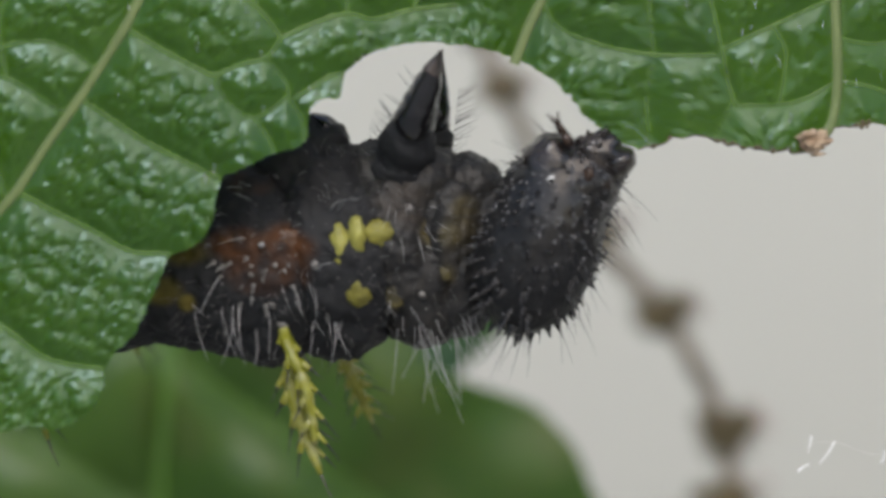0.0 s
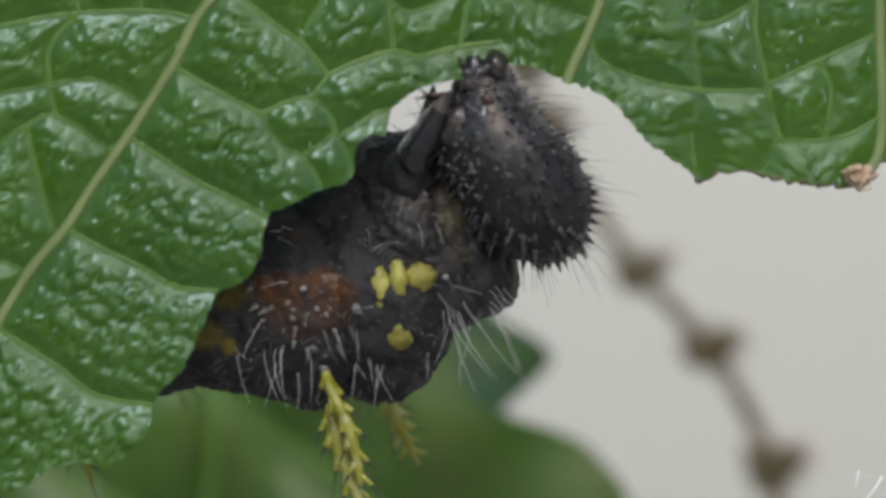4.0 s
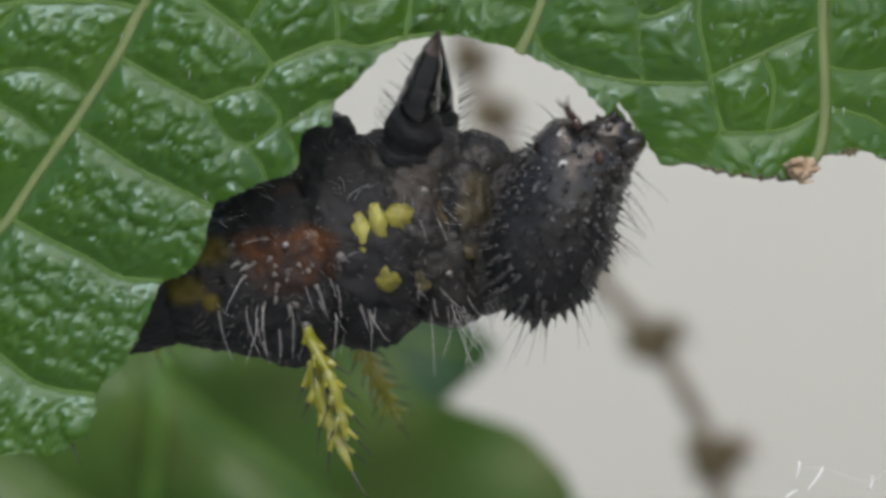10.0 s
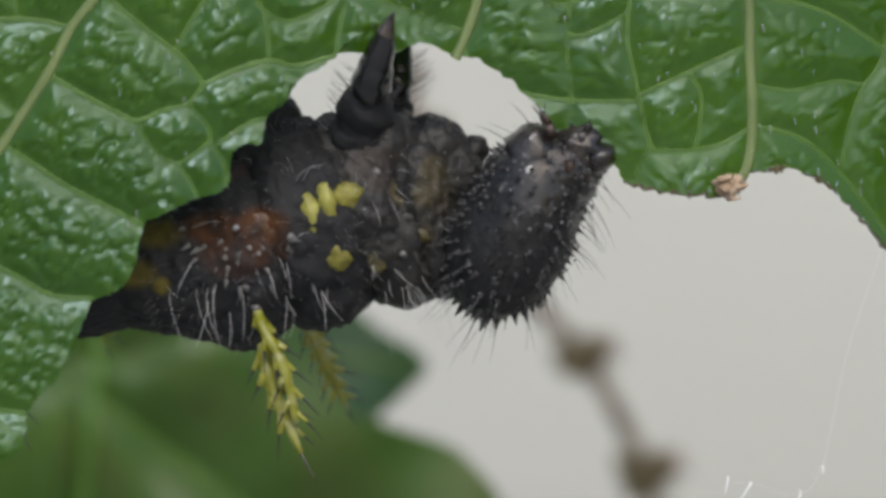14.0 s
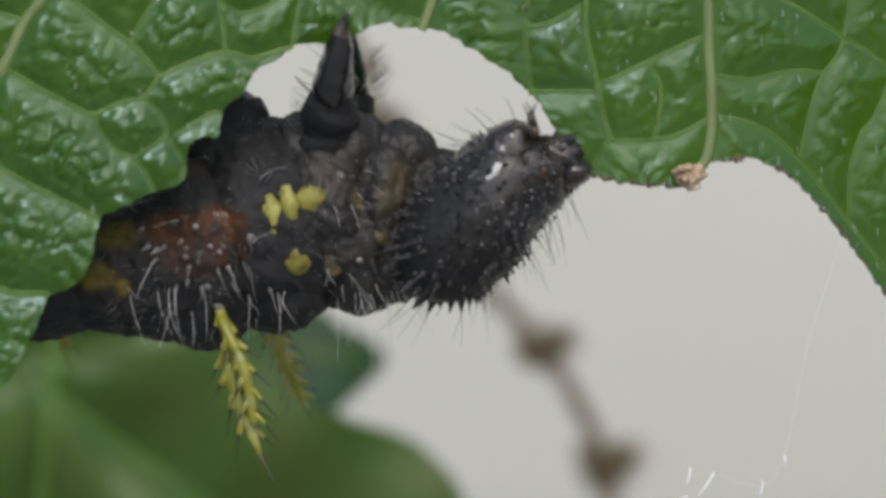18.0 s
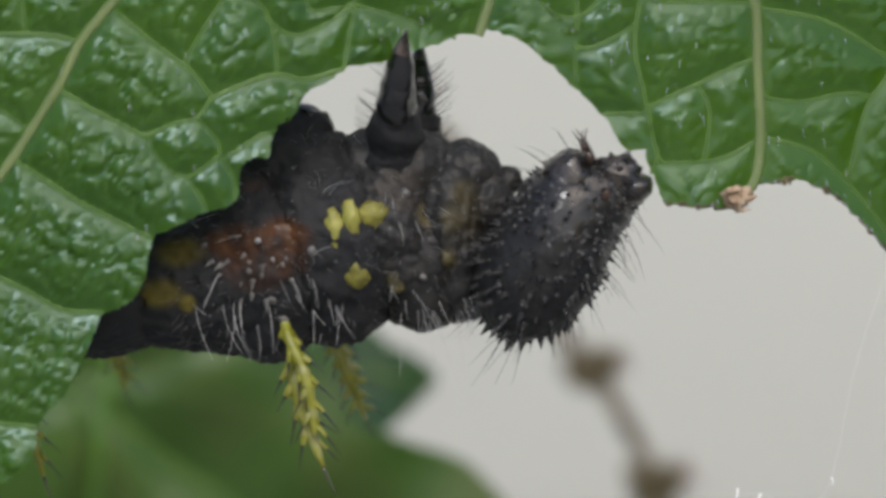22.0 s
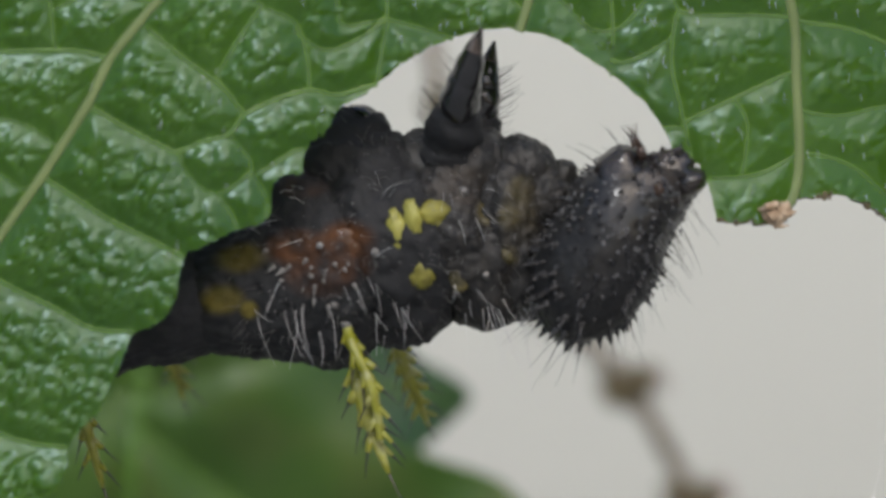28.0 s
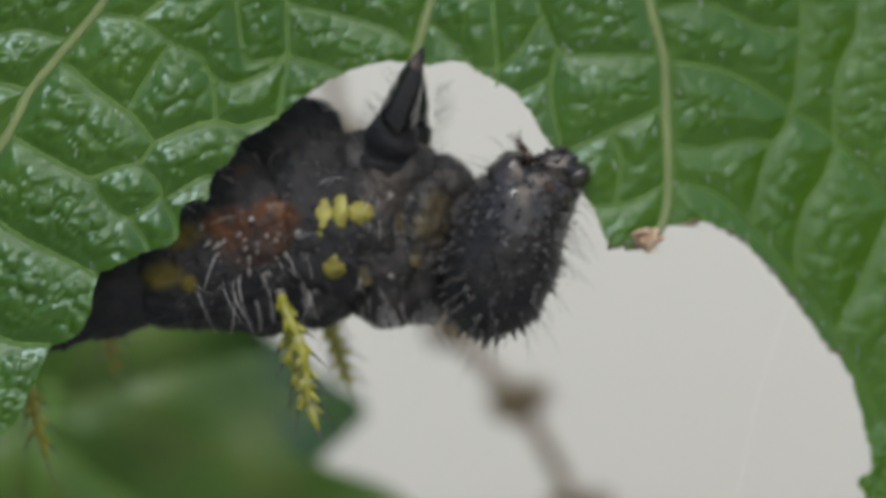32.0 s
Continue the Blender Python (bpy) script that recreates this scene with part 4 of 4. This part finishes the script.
spines = [scolus([(589, 628, 112), (604, 664, 138), (634, 722, 160), (650, 780, 162), (656, 822, 156)], 12.5, "yellow branching spine with black thorns", False),
          scolus([(598, 688, 105), (610, 738, 125), (628, 792, 138), (652, 846, 142)], 16, "yellow branching spine with black thorns"),
          scolus([(668, 640, -150), (690, 700, -200), (716, 760, -250), (736, 805, -290)], 15, "yellow branching spine with black thorns")]
rear_spines = [scolus([(124, 676, -20), (134, 721, -20), (148, 768, -20), (158, 802, -20)], 13, "yellow branching spine with black thorns"),
               scolus([(262, 580, -260), (268, 620, -330), (274, 660, -380), (278, 682, -400)], 14, "yellow branching spine with black thorns")]


# legs: a jointed pair that holds the leaf, and stubs
def leg(host, hip, joints, widths, mats, label):
    """A jointed leg of knobbly pieces, whose first piece carries the others; it turns about its hip."""
    top = None
    names = ("leg", "leg_joint", "shin", "foot", "claw")
    for i, (a, b) in enumerate(zip(joints, joints[1:])):
        bm = bmesh.new()
        p, q = at(*a) - hip, at(*b) - hip
        thin = i == len(names) - 1
        ss = np.linspace(-0.16, 1.08, 16)
        tube(bm, [p.lerp(q, float(u)) for u in ss], 0, 0, 22,
             radii=[K * max(0.8, widths[i] * (1 - u) + widths[i + 1] * u) * (1 if thin else 0.7 + 0.36 * math.sin(math.pi * (0.1 + 0.8 * (u + 0.16) / 1.24)) ** 0.6) for u in ss])
        for v in bm.verts if not thin else ():
            n = v.co / K
            v.co += K * (0.2 * widths[i + 1] * noise.noise_vector(n * 0.035) + 0.1 * widths[i + 1] * noise.noise_vector(n * 0.1))
        piece = part(names[min(i, 4)], bm, mats[i], top if top and host is caterpillar else host, label if i == 0 else ("thin pale-tipped claw" if thin else ""))
        top = top or piece
    return top


HIP = at(775, 318)
legs = [leg(caterpillar, HIP, [(764, 356, 30), (765, 298, 80), (771, 248, 130), (780, 200, 175), (788, 152, 212), (797, 122, 226)], [60, 50, 36, 28, 15, 3], [SKIN, SKIN, HORN, HORN, CLAW],
            "glossy black jointed leg holding the leaf"),
        leg(caterpillar, HIP, [(806, 354, -40), (807, 296, -25), (813, 246, -12), (819, 196, -2), (824, 150, 0), (829, 120, 0)], [54, 45, 33, 26, 14, 3], [SKIN, SKIN, HORN, HORN, CLAW],
            "glossy black jointed leg holding the leaf")]
leg(hind, o_hind, [(640, 340, 20), (632, 300, 20), (632, 268, 20), (640, 255, 20)], [52, 44, 34, 16], [SKIN, SKIN, HORN], "stubby black leg")
leg(front, o_front, [(880, 350, 20), (886, 315, 20), (892, 298, 20)], [44, 32, 14], [SKIN, HORN], "stubby black leg")
bm = bmesh.new()
for i in range(50):
    u = random.random()
    side = random.choice((-1, 1))
    c = at(782 + 22 * u + side * (64 - 30 * u), 310 - 140 * u, 60 + random.uniform(-40, 60)) - HIP
    tube(bm, bend(c, (side, random.uniform(-0.6, 0.3), random.uniform(0.3, 0.9)), random.uniform(25, 48) * K, (0, 0, 0.1), 4), 0.9 * K, 0.3 * K, 3)
tagged(part("leg_hairs", bm, BLACK_HAIR, legs[0], "fine black hairs round the legs"), kind="stuff")

# head: x runs to the mouth, z to the throat side, y away from the camera
KH = step(HEAD_DEPTH)
HA, HB, HC = 190, 106, 112


def head_skin(u, ph):
    """A place on the head shell: u from -1 (crown) to 1 (mouth), ph round it."""
    r = math.sqrt(max(0.0, 1 - abs(u) ** (2.2 if u < 0 else 2.7)))
    wide = 1.0 - 0.13 * u - 0.06 * max(0, u) ** 2
    return Vector((u * HA, math.sin(ph) * HC * r * wide, math.cos(ph) * HB * r * wide + (9 + 24 * math.exp(-((u - 0.45) / 0.36) ** 2)) * (1 - u * u)))


bm = bmesh.new()
grid = []
for i in range(91):
    u = -math.cos(math.pi * i / 90)
    row = []
    for j in range(110 if 0 < i < 90 else 1):
        v = head_skin(u, 2 * math.pi * j / 110)
        v *= 1 + 0.02 * noise.noise(v * 0.03) + 0.006 * noise.noise(v * 0.07) + 0.004 * noise.noise(v * 0.15)
        row.append(bm.verts.new(v * KH))
    grid.append(row)
for a, b in zip(grid, grid[1:]):
    for j in range(110):
        quad = list(dict.fromkeys([a[j % len(a)], a[(j + 1) % len(a)], b[(j + 1) % len(b)], b[j % len(b)]]))
        f = bm.faces.new(quad)
        f.material_index = int(np.searchsorted((0.08, 0.58), sum(v.co.x for v in quad) / len(quad) / (HA * KH)))
bmesh.ops.recalc_face_normals(bm, faces=bm.faces[:])
head = part("head", bm, [HEAD, BROW, FACE], caterpillar, "glossy black egg-shaped head covered in short spikes")
head_at = spot(HEAD_REST[0], HEAD_REST[1], HEAD_DEPTH) - ROOT
head.matrix_basis = Matrix.Translation(head_at) @ pose(0, 0, 0, 0, -HEAD_REST[2], 0)

cone = bmesh.new()
lump_pts = [(0, 1.0), (0.25, 0.62), (0.6, 0.34), (1.0, 0.05)]
tube(cone, [Vector((0, 0, z)) for z, _ in lump_pts[:2]], 1.0, 0.62, 8)
tube(cone, [Vector((0, 0, 0.25)), Vector((0, 0, 0.6))], 0.62, 0.34, 8)
tube(cone, [Vector((0, 0, 0.6)), Vector((0, 0, 1.0))], 0.34, 0.05, 8)
SPIKE = mesh_of("spike", cone, HORN)
fine = bmesh.new()
# beads and short bristles added where the spiky shell would glint
pale = bmesh.new()
n_spike = 0
for i in range(360):
    u = -0.985 + 1.8 * i / 360 + random.uniform(-0.02, 0.02)
    ph = i * 2.399963 + random.uniform(-0.2, 0.2)
    if u > 0.8 or u < -0.99 or random.random() < 0.22:
        continue
    c = head_skin(u, ph)
    e = 0.02
    nrm = (head_skin(u + e, ph) - head_skin(u - e, ph)).cross(head_skin(u, ph + e) - head_skin(u, ph - e))
    nrm = nrm.normalized()
    if nrm.dot(c) < 0:
        nrm = -nrm
    long = random.uniform(10, 20) * (1.0 - 0.45 * u)
    lean = (nrm + Vector((-0.35, 0, 0))).normalized()
    if n_spike < 295:
        ob = new("spike", SPIKE)
        ob.parent = head
        ob.matrix_basis = Matrix.Translation((c - nrm * 2) * KH) @ lean.to_track_quat("Z", "Y").to_matrix().to_4x4() @ Matrix.Diagonal((long * 0.4 * KH, long * 0.4 * KH, long * KH, 1))
        n_spike += 1
    if random.random() < 0.5:
        tube(fine, bend((c + lean * 6) * KH, lean + Vector((random.uniform(-0.3, 0.1), random.uniform(-0.3, 0.3), random.uniform(-0.3, 0.3))), random.uniform(30, 90) * KH, (-0.15, 0, 0), 5), 0.9 * KH, 0.25 * KH, 3)
    if random.random() < 0.6:
        size = random.uniform(2.0, 4.2)
        lump(pale, (c + nrm * 1.5 + Vector((random.uniform(-12, 12), 0, random.uniform(-12, 12)))) * KH, (size * KH, size * 0.8 * KH, size * KH), 0, 0.3, 1.5, i * 0.3, 8, 6)
    if random.random() < 0.25:
        tube(pale, bend((c + lean * long * 0.7) * KH, lean + Vector((-0.3, 0, 0)), random.uniform(8, 18) * KH, (-0.2, 0, 0), 3), 1.1 * KH, 0.4 * KH, 5)
for i in range(170):
    u, ph, size = random.uniform(-0.1, 0.8), random.uniform(3.3, 6.1), random.uniform(1.5, 3.6)
    lump(pale, head_skin(u, ph) * KH, (size * 1.3 * KH, size * KH, size * KH), random.uniform(0, 180), 0.3, 1.5, i * 0.7, 8, 6)
tagged(part("head_hairs", fine, BLACK_HAIR, head, "fine black bristles"), kind="stuff")
tagged(part("head_glint_granules", pale, GLINT_BEAD, head, "small glossy grey granules and short bristles standing in for glints"), kind="stuff")

# cheek hood and the amber spot by the mouth
bm = bmesh.new()
lump(bm, Vector((HA * 0.5, -34, 66)) * KH, (66 * KH, 50 * KH, 52 * KH), 16, 0.14, 1.2, 4.0, 30, 20)
part("cheek", bm, FACE, head, "dark brown glossy rounded cheek")
bm = bmesh.new()
lump(bm, head_skin(0.62, 4.55) * KH, (12 * KH, 10 * KH, 8 * KH), 20, 0.3, 1, 6.0, 14, 10)
part("amber_spot", bm, AMBER, head, "small amber spot beside the mouth")

# mouth parts
for side in (-1, 1):
    bm = bmesh.new()
    lump(bm, Vector((HA * 0.84, -14 + side * 32, 2)) * KH, (38 * KH, 44 * KH, 30 * KH), 10, 0.45, 1.4, side + 3, 22, 16)
    for k in range(4):
        lump(bm, Vector((HA * 0.84 + 32, -14 + side * (14 + 6 * k), -18 + 12 * k)) * KH, (11 * KH, 7 * KH, 7 * KH), 0, 0.1, 1, k, 8, 6)
    part("mandible", bm, FACE, head, "glossy black toothed jaw")
    bm = bmesh.new()
    base = Vector((HA * 0.76, side * 34 - 40, 58)) * KH
    tube(bm, [base, base + Vector((14, -4, 16)) * KH], 10 * KH, 8 * KH, 8)
    tube(bm, [base + Vector((14, -4, 16)) * KH, base + Vector((24, -6, 34)) * KH], 6 * KH, 4 * KH, 8)
    tube(bm, [base + Vector((24, -6, 34)) * KH, base + Vector((30, -6, 60)) * KH], 2.2 * KH, 0.5 * KH, 6)
    tube(bm, [base + Vector((24, -6, 34)) * KH, base + Vector((44, -12, 46)) * KH], 1.8 * KH, 0.5 * KH, 6)
    part("antenna", bm, AMBER, head, "short amber pointed antenna")
    bm = bmesh.new()
    base = Vector((HA * 0.84, side * 30 - 30, 14)) * KH
    tube(bm, [base, base + Vector((26, -4, 0)) * KH], 12 * KH, 9 * KH, 8)
    tube(bm, [base + Vector((26, -4, 0)) * KH, base + Vector((48, -4, 4)) * KH], 6 * KH, 1.5 * KH, 8)
    part("palp", bm, FACE, head, "short dark palp")
bm = bmesh.new()
lump(bm, Vector((HA * 0.86, -34, -34)) * KH, (34 * KH, 26 * KH, 44 * KH), -20, 0.1, 1, 5, 16, 10)
part("lip", bm, FACE, head, "dark brown upper lip")
for k, (u, ph) in enumerate(((0.56, 4.0), (0.6, 4.3), (0.66, 4.6), (0.7, 4.9), (0.62, 5.2), (0.55, 4.9))):
    bm = bmesh.new()
    lump(bm, head_skin(u, ph) * KH, (4.5 * KH, 4.5 * KH, 4.5 * KH), 0, 0, 1, k, 12, 8)
    part("eye", bm, HORN, head, "tiny shiny bead eye")

# ---- silk and leaf down ----
silk = bmesh.new()
for pts in ([(1486, 856), (1484, 870), (1480, 886)], [(1528, 866), (1516, 886), (1500, 906)], [(1462, 920), (1470, 912), (1482, 906)], [(1655, 838), (1658, 846), (1655, 852)], [(1610, 905), (1616, 890), (1615, 880)]):
    tube(silk, [spot(u, v, 0.6) for u, v in resample(pts, 6)], PX * 2.4, PX * 1.0, 5)
tube(silk, [spot(u, v, 0.6) for u, v in resample([(1765, 446), (1700, 640), (1655, 838), (1610, 890), (1528, 866), (1484, 870)], 20)], PX * 0.25, PX * 0.2, 3)
tagged(new("silk_wisp", mesh_of("silk_wisp", silk, DOWN)), "thin white silk wisp hanging from the leaf margin", "silk")
down = bmesh.new()
for i in range(340):
    u, v = random.uniform(250, 1950) if i < 110 else random.uniform(820, 1950), random.uniform(-160, 700)
    if inside(np.array([u]), np.array([v]), OUTLINE)[0]:
        d = float(leaf_depth(np.array([u]), np.array([v]))[0])
        tube(down, bend(spot(u, v, d), (random.uniform(-0.2, 0.2), -0.5, -1.0), random.uniform(6, 17) * PX, (0, 0, -0.2), 4), 0.55 * PX, 0.25 * PX, 3)
tagged(part("leaf_down", down, DOWN, leaf, "sparse short white hairs on the leaf"), kind="stuff")


# ---- what moves ----
def motions():
    BODY = [
        (0, 527, 517, 12.4, 1032, 499, 60.1, 0),
        (0.5, 531, 510, 17, 1004, 483, 58, -0),
        (1, 532, 502, 16.5, 1011, 434, 73.5, -0),
        (1.5, 546, 493, 18.3, 974, 367, 99.4, -1),
        (2, 557, 497, 13, 982, 360, 99.9, -1),
        (2.5, 545, 498, 13.8, 930, 353, 99.9, -1),
        (3, 540, 508, 13.5, 917, 340, 103, -1),
        (3.5, 530, 518, 13, 902, 325, 107, -2),
        (4, 518, 530, 12.5, 887, 308, 115, -2),
        (4.5, 506, 537, 11.9, 872, 297, 125.6, -2),
        (5, 551, 503, 17.4, 1059, 477, 54.7, -2),
        (5.5, 548, 496, 20.1, 1032, 453, 60.4, -2),
        (6, 556, 488, 20.4, 1039, 384, 78.1, -1),
        (6.5, 562, 479, 19.9, 1007, 340, 98.9, 2),
        (7, 571, 483, 18, 989, 335, 100.9, 4),
        (7.5, 562, 485, 16.9, 967, 325, 105.2, 7),
        (8, 560, 492, 13.5, 944, 313, 104.1, 9),
        (8.5, 559, 500, 13.7, 926, 311, 114.5, 12),
        (9, 561, 488, 16.4, 1044, 463, 56, 15),
        (9.5, 585, 476, 19.9, 1087, 441, 59.3, -1),
        (10, 583, 471, 20.9, 1073, 425, 61.9, -3),
        (10.5, 586, 466, 21.1, 1056, 372, 80.6, -1),
        (11, 610, 457, 22.4, 1054, 329, 90.8, -12),
        (11.5, 610, 455, 18.3, 1039, 325, 103.3, -4),
        (12, 606, 468, 16.6, 1005, 304, 109.2, -5),
        (12.5, 609, 472, 15, 985, 287, 109, 3),
        (13, 603, 467, 15, 978, 280, 104.6, 12),
        (13.5, 610, 414, 25.4, 1113, 433, 42.9, -11),
        (14, 616, 412, 23, 1130, 402, 55, -6),
        (14.5, 620, 408, 20, 1125, 372, 63, -1),
        (15, 624, 408, 17, 1105, 330, 82, 4),
        (15.5, 623, 410, 16, 1080, 293, 98.5, 9),
        (16, 631, 418, 14.4, 1058, 289, 106.7, 14),
        (16.5, 628, 433, 11.2, 1037, 280, 103.3, 18),
        (17, 629, 438, 10.4, 1031, 257, 104.4, 22),
        (17.5, 630, 452, 7.9, 1015, 256, 111, 24),
        (18, 620, 418, 19, 1131, 407, 39.3, 7),
        (18.5, 633, 417, 16.4, 1141, 391, 64.6, 25),
        (19, 637, 412, 16.5, 1139, 349, 73.6, 13),
        (19.5, 641, 413, 16.8, 1104, 317, 80.5, 9),
        (20, 641, 406, 18.8, 1075, 265, 99.2, 5),
        (20.5, 647, 415, 17.4, 1055, 242, 109.4, 8),
        (21, 638, 420, 15.9, 1028, 227, 111.3, 11),
        (21.5, 633, 407, 20.3, 1116, 454, 43, 7),
        (22, 638, 402, 17, 1172, 425, 50.6, 11),
        (22.5, 658, 399, 17.8, 1170, 364, 60, 13),
        (23, 667, 395, 15.9, 1177, 304, 81.1, 16),
        (23.5, 665, 395, 15.7, 1141, 265, 91.8, 14),
        (24, 666, 390, 17.7, 1105, 201, 102.2, 7),
        (24.5, 661, 378, 19.8, 1083, 196, 110.2, 6),
        (25, 671, 401, 16.6, 1071, 190, 108.6, 23),
        (25.5, 670, 415, 13.2, 1068, 186, 111.8, 23),
        (26, 675, 418, 12.8, 1042, 179, 129.5, 24),
        (26.5, 670, 433, 11.8, 999, 178, 136.6, 35),
        (27, 671, 432, 12, 999, 180, 138, 23),
        (27.4, 676, 405, 15, 1117, 330, 85, 13),
        (27.6, 680, 392, 19, 1180, 420, 47, 8),
        (28, 688, 380, 19.5, 1205, 392, 53, -1),
        (28.5, 694, 371, 19.2, 1219, 354, 62.5, -13),
        (29, 701, 346, 16, 1196, 330, 62.7, -15),
        (29.5, 708, 322, 13.8, 1183, 268, 82.3, -18),
        (30, 705, 335, 12.4, 1157, 241, 92.7, -19),
        (30.5, 716, 303, 12.4, 1189, 388, 41.8, -11),
        (31, 735, 280, 8.1, 1215, 398, 40.7, 6),
        (31.5, 741, 285, 4.2, 1252, 382, 56.3, 10),
        (32, 738, 285, 4.4, 1239, 347, 61.2, 10),
    ]
    body, hinds, mids, fronts, heads, steps, far_steps = [], [], [], [], [], [], []
    rest_head = Vector((head_at.x, 0, head_at.z))
    mouths, gape = {}, {}
    # how far the chest is heaved up towards the leaf, and how far the far leg closes up to the near one
    heave = {3.5: 0.6, 4: 0.9, 4.5: 1, 7.5: 0.3, 8: 0.8, 8.5: 1, 12: 0.8, 12.5: 1, 13: 1, 15.5: 0.2, 16: 0.55, 16.5: 0.75, 17: 1, 17.5: 1, 20.5: 0.6, 21: 1, 24.5: 0.4, 25: 0.9, 25.5: 1, 26: 0.8, 26.5: 0.5, 27: 0.4}
    apart = {0: -9, 0.5: -8, 5: -9, 5.5: -8, 9: -5, 9.5: -6, 10: -8, 10.5: -4, 18: -6, 18.5: -5, 19: -4, 30.5: -6, 31: -8, 31.5: -8, 32: -8}
    for t, x, y, lean, hx, hy, turn, stride in BODY:
        root = spot(x, y, BODY_DEPTH)
        body.append((t, Matrix.Translation(root)))
        tilt = lean - 20.4
        hinds.append((t, pose(0, 0, 0, 0, -tilt, 0)))
        now = spot(hx, hy, HEAD_DEPTH) - root
        heads.append((t, Matrix.Translation(now) @ pose(0, 0, 0, 0, -turn, 0)))
        swing = turn - HEAD_REST[2]
        r = pose(0, 0, 0, 0, -tilt, 0)
        away = Vector((now.x, 0, now.z)) - r @ rest_head
        lift = Vector((away.x, 0, away.z * (1.0 if away.z > 0 else 0.37)))
        hold = Matrix.Translation(r @ o_mid + 0.27 * lift + Vector((-6, 0, 50)) * (K * heave.get(t, 0.0))) @ pose(0, 0, 0, 0, -(tilt + 0.12 * swing), 0)
        mids.append((t, hold))
        up = heave.get(t, 0.0)
        hip = hold @ (HIP - o_mid) + Vector((-22, 0, -90)) * (K * up)
        steps.append((t, Matrix.Translation(hip) @ pose(0, 0, 0, 0, -(tilt + 0.12 * swing) - stride + 14 * up, 0)))
        far_steps.append((t, Matrix.Translation(hip) @ pose(0, 0, 0, 0, -(tilt + 0.12 * swing) - stride - 8 * up + apart.get(t, 0.0), 0)))
        fronts.append((t, Matrix.Translation(r @ o_front + 0.5 * lift + Vector((0, 0, 6)) * (K * heave.get(t, 0.0))) @ pose(0, 0, 0, 0, -(tilt + 0.4 * swing), 0)))
        mouths[t] = (hx + 150 * math.cos(radians(turn)), hy - 150 * math.sin(radians(turn)), hx - 20 * math.cos(radians(turn)), hy + 20 * math.sin(radians(turn)))
        gape[t] = math.atan2(BITE_MIDDLE[1] - hy + 195 * math.sin(radians(turn)), hx + 195 * math.cos(radians(turn)) - BITE_MIDDLE[0])
    walk(caterpillar, body)
    walk(hind, hinds)
    sag = [(0, 0), (12, 0), (17, 0.15), (22, 0.75), (26, 0.5), (28.5, 0.9), (30, 1.2), (31, 1.6), (32, 1.6)]
    middles = [(t, Matrix.Translation(o_middle - Vector((0, 0, 12 * K * v))) @ pose(0, 0, 0, 0, -5 * v, 0)) for t, v in sag]
    rears = [(t, Matrix.Translation(o_rear - Vector((0, 0, 34 * K * v))) @ pose(0, 0, 0, 0, -4 * v, 0)) for t, v in sag]
    walk(middle, middles)
    walk(rear, rears)
    swings = dict(zip([t for t, _ in sag], (3, -1, 2, 4, 3, 3, 1, 6, 5)))
    for spine in spines:
        foot = spine.location.copy()
        walk(spine, [(t, Matrix.Translation(m @ (foot - o_middle)) @ pose(0, 0, 0, 0, swings[t], 0)) for t, m in middles])
    for spine in rear_spines:
        foot = spine.location.copy()
        walk(spine, [(t, Matrix.Translation(m @ (foot - o_rear) - Vector((0, 0, 46 * K * min(1.2, v * 1.4)))) @ pose(0, 0, 0, 0, 2 * v, 0)) for (t, m), (_, v) in zip(rears, sag)])
    walk(mid, mids)
    walk(front, fronts)
    walk(head, heads)
    walk(legs[0], steps)
    walk(legs[1], far_steps)
    times = sorted(mouths)
    for ob, k, (x, y) in CRUMBS:
        begun, ended = SWEEPS[k]
        some = np.array([begun] + [s for s in times if begun < s < ended] + [ended])
        swept = np.maximum.accumulate(np.interp(some, times, [gape[s] for s in times]))
        swept += np.arange(len(some)) * 1e-4
        t = round(float(np.interp(math.atan2(BITE_MIDDLE[1] - y, x - BITE_MIDDLE[0]), swept, some)), 2)
        if t > 31.5:
            continue
        mx, my, _, _ = (float(np.interp(t + 0.3, times, [mouths[s][i] for s in times])) for i in range(4))
        go = spot(mx, my, HEAD_DEPTH) - spot(x, y, float(leaf_base(x, y)) - 0.25)
        rows = [(0, Vector()), (t, Vector()), (t + 0.3, go)] if t > 0.05 else [(0, Vector()), (0.3, go)]
        for later in [s for s in times if s > t + 0.45]:
            gx, gy = mouths[later][2:]
            rows.append((later, spot(gx, gy, HEAD_DEPTH + 0.1) - spot(x, y, float(leaf_base(x, y)) - 0.25)))
        walk(ob, [(s, Matrix.Translation(v)) for s, v in rows])


motions()
